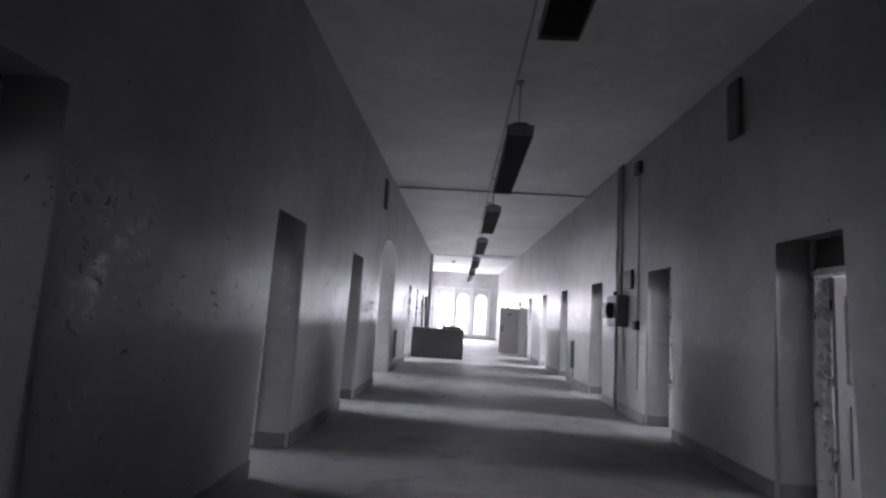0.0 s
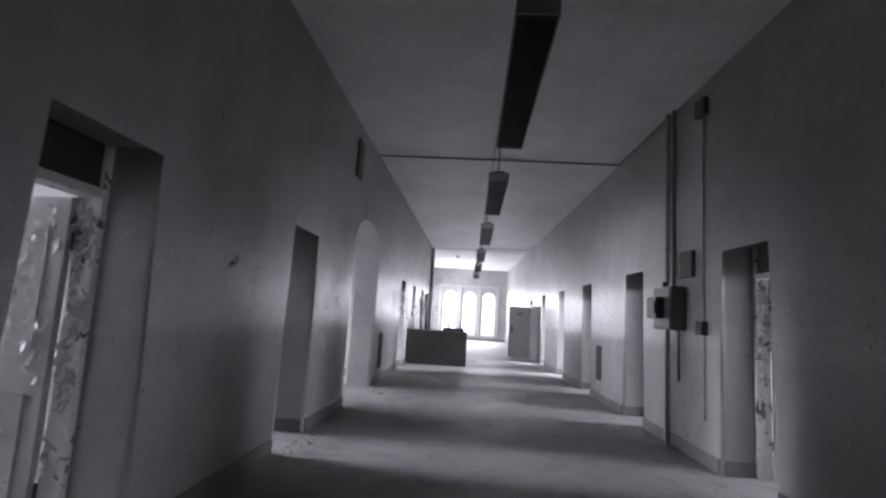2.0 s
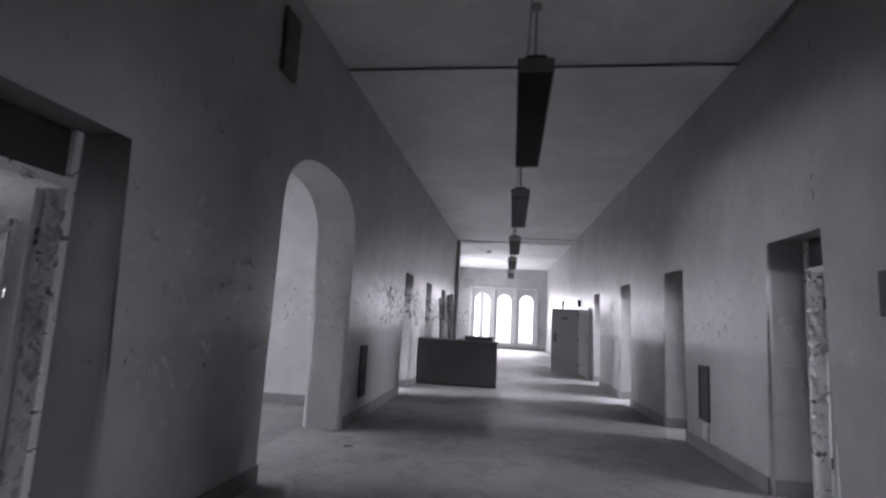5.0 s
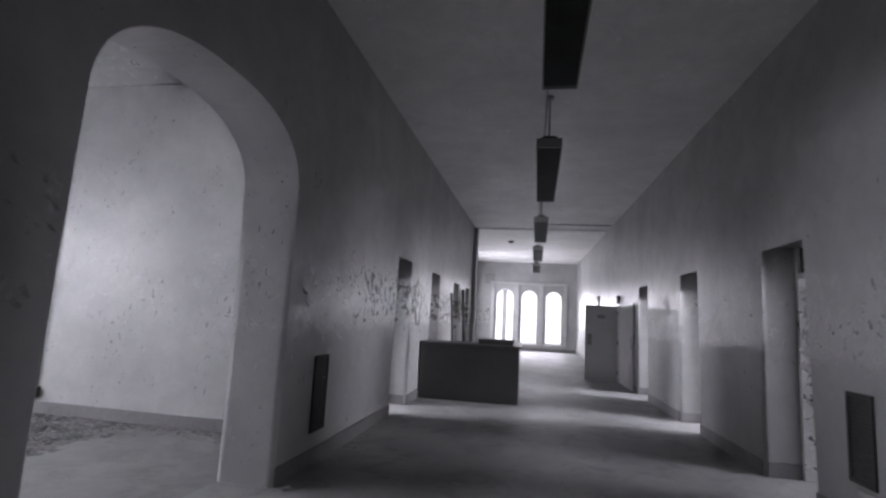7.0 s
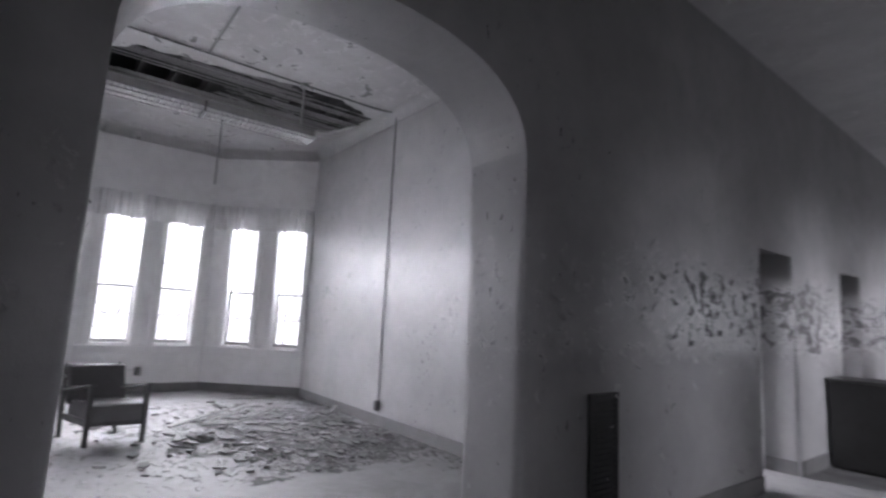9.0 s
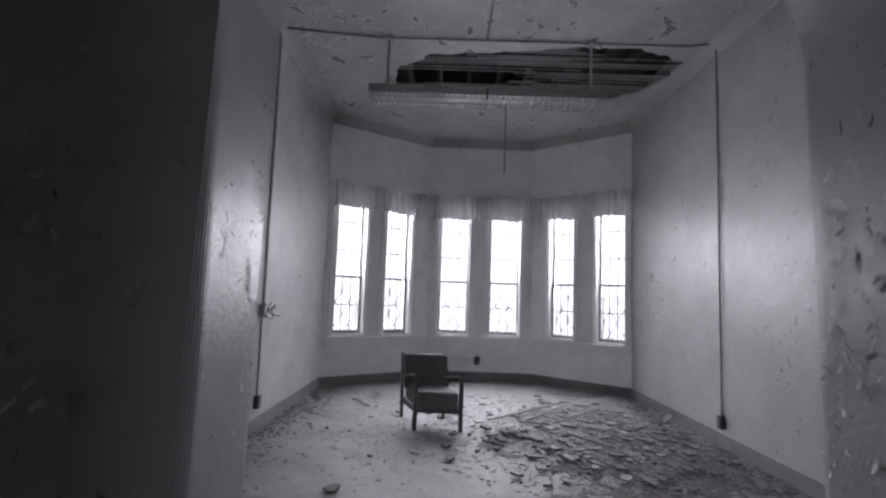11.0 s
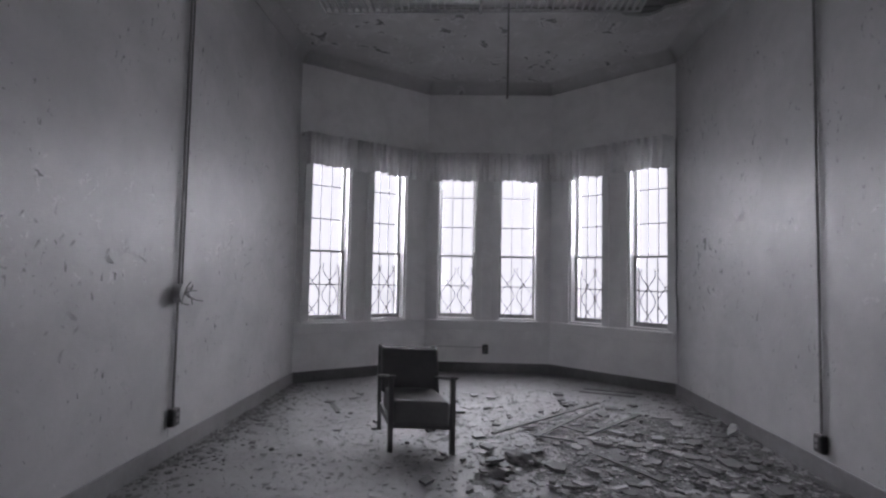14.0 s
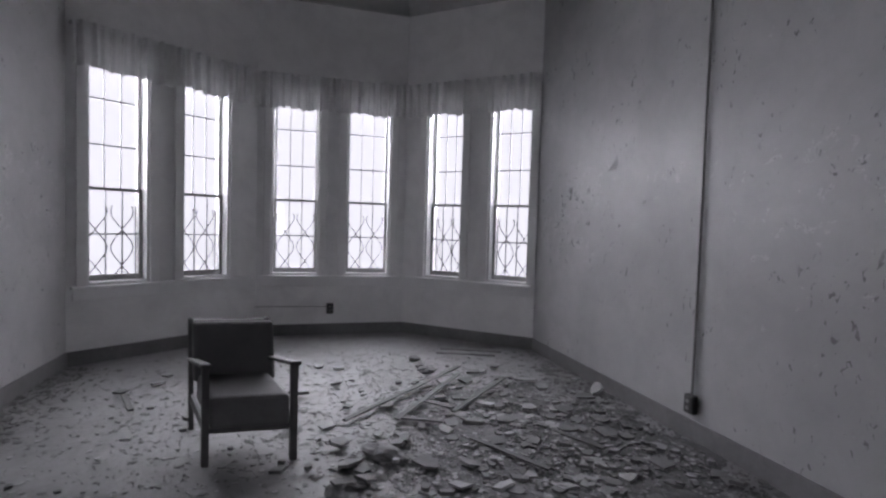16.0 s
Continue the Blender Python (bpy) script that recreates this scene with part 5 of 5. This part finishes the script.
def corridor_dust():
    """Crumbs swept against the foot of the corridor walls."""
    rnd = random.Random(88)
    verts, faces = [], []
    for _ in range(1500):
        west = rnd.random() < 0.65
        y = rnd.uniform(1.0, 25.0) if rnd.random() < 0.6 else rnd.gauss(9.6, 1.0)
        d = abs(rnd.gauss(0, 0.22)) + 0.03
        if rnd.random() < 0.15:
            d = rnd.uniform(0.1, 4.2)
        x = LEFT_X + d if west else 3.112 - 0.022 * y - d
        m = Matrix.Translation((x, y, 0.001)) @ Matrix.Rotation(rnd.uniform(0, 6.28), 4, "Z")
        shard_into(verts, faces, shard_mesh(rnd, 0.004 + 0.02 * rnd.random() ** 3, 0.01), rnd.uniform(0.002, 0.008), m)
    me = bpy.data.meshes.new("corridor_crumbs")
    me.from_pydata(verts, [], faces)
    me.materials.append(SHARD)
    tagged(new("corridor_crumbs", me), "fine plaster crumbs along the corridor floor", "crumbs", kind="stuff")


corridor_dust()


def room_dust():
    """Crumbs and flakes gathered along the foot of the room's side walls."""
    rnd = random.Random(91)
    verts, faces = [], []
    for _ in range(2600):
        d = 0.025 + abs(rnd.gauss(0, 0.2))
        x = rnd.uniform(-8.6, -2.6)
        y = ROOM_Y0 + d if rnd.random() < 0.6 else ROOM_Y1 - d
        m = Matrix.Translation((x, y, 0.001 + 0.01 * rnd.random())) @ Matrix.Rotation(rnd.uniform(0, 6.28), 4, "Z") @ Matrix.Rotation(rnd.uniform(-0.25, 0.25), 4, "X")
        shard_into(verts, faces, shard_mesh(rnd, 0.005 + 0.04 * rnd.random() ** 3, 0.01), rnd.uniform(0.002, 0.008), m)
    me = bpy.data.meshes.new("wall_foot_crumbs")
    me.from_pydata(verts, [], faces)
    me.materials.append(SHARD_DARK)
    tagged(new("wall_foot_crumbs", me), "dirty plaster crumbs and flakes along the foot of the room walls", "crumbs", kind="stuff")


room_dust()


def on_ledge(rnd):
    z = rnd.gauss(1.62, 0.05) if rnd.random() < 0.6 else rnd.gauss(1.25, 0.35)
    return Matrix.Translation((rnd.uniform(-5.4, -2.6), ROOM_Y0, max(0.3, z))) @ spin(rnd), 0.02 + 0.05 * rnd.random() ** 1.5


flakes("peeling_paint_ledge", 120, 58, on_ledge, "curling paint flakes in a ragged line along the room wall")


def on_arch_edge(rnd):
    return Matrix.Translation((ROOM_X + rnd.uniform(0.05, 0.16), ARCH0, rnd.uniform(0.9, 2.35))) @ spin(rnd), rnd.uniform(0.015, 0.035)


flakes("peeling_paint_arch_edge", 60, 56, on_arch_edge, "large curling flakes along the inner edge of the archway")
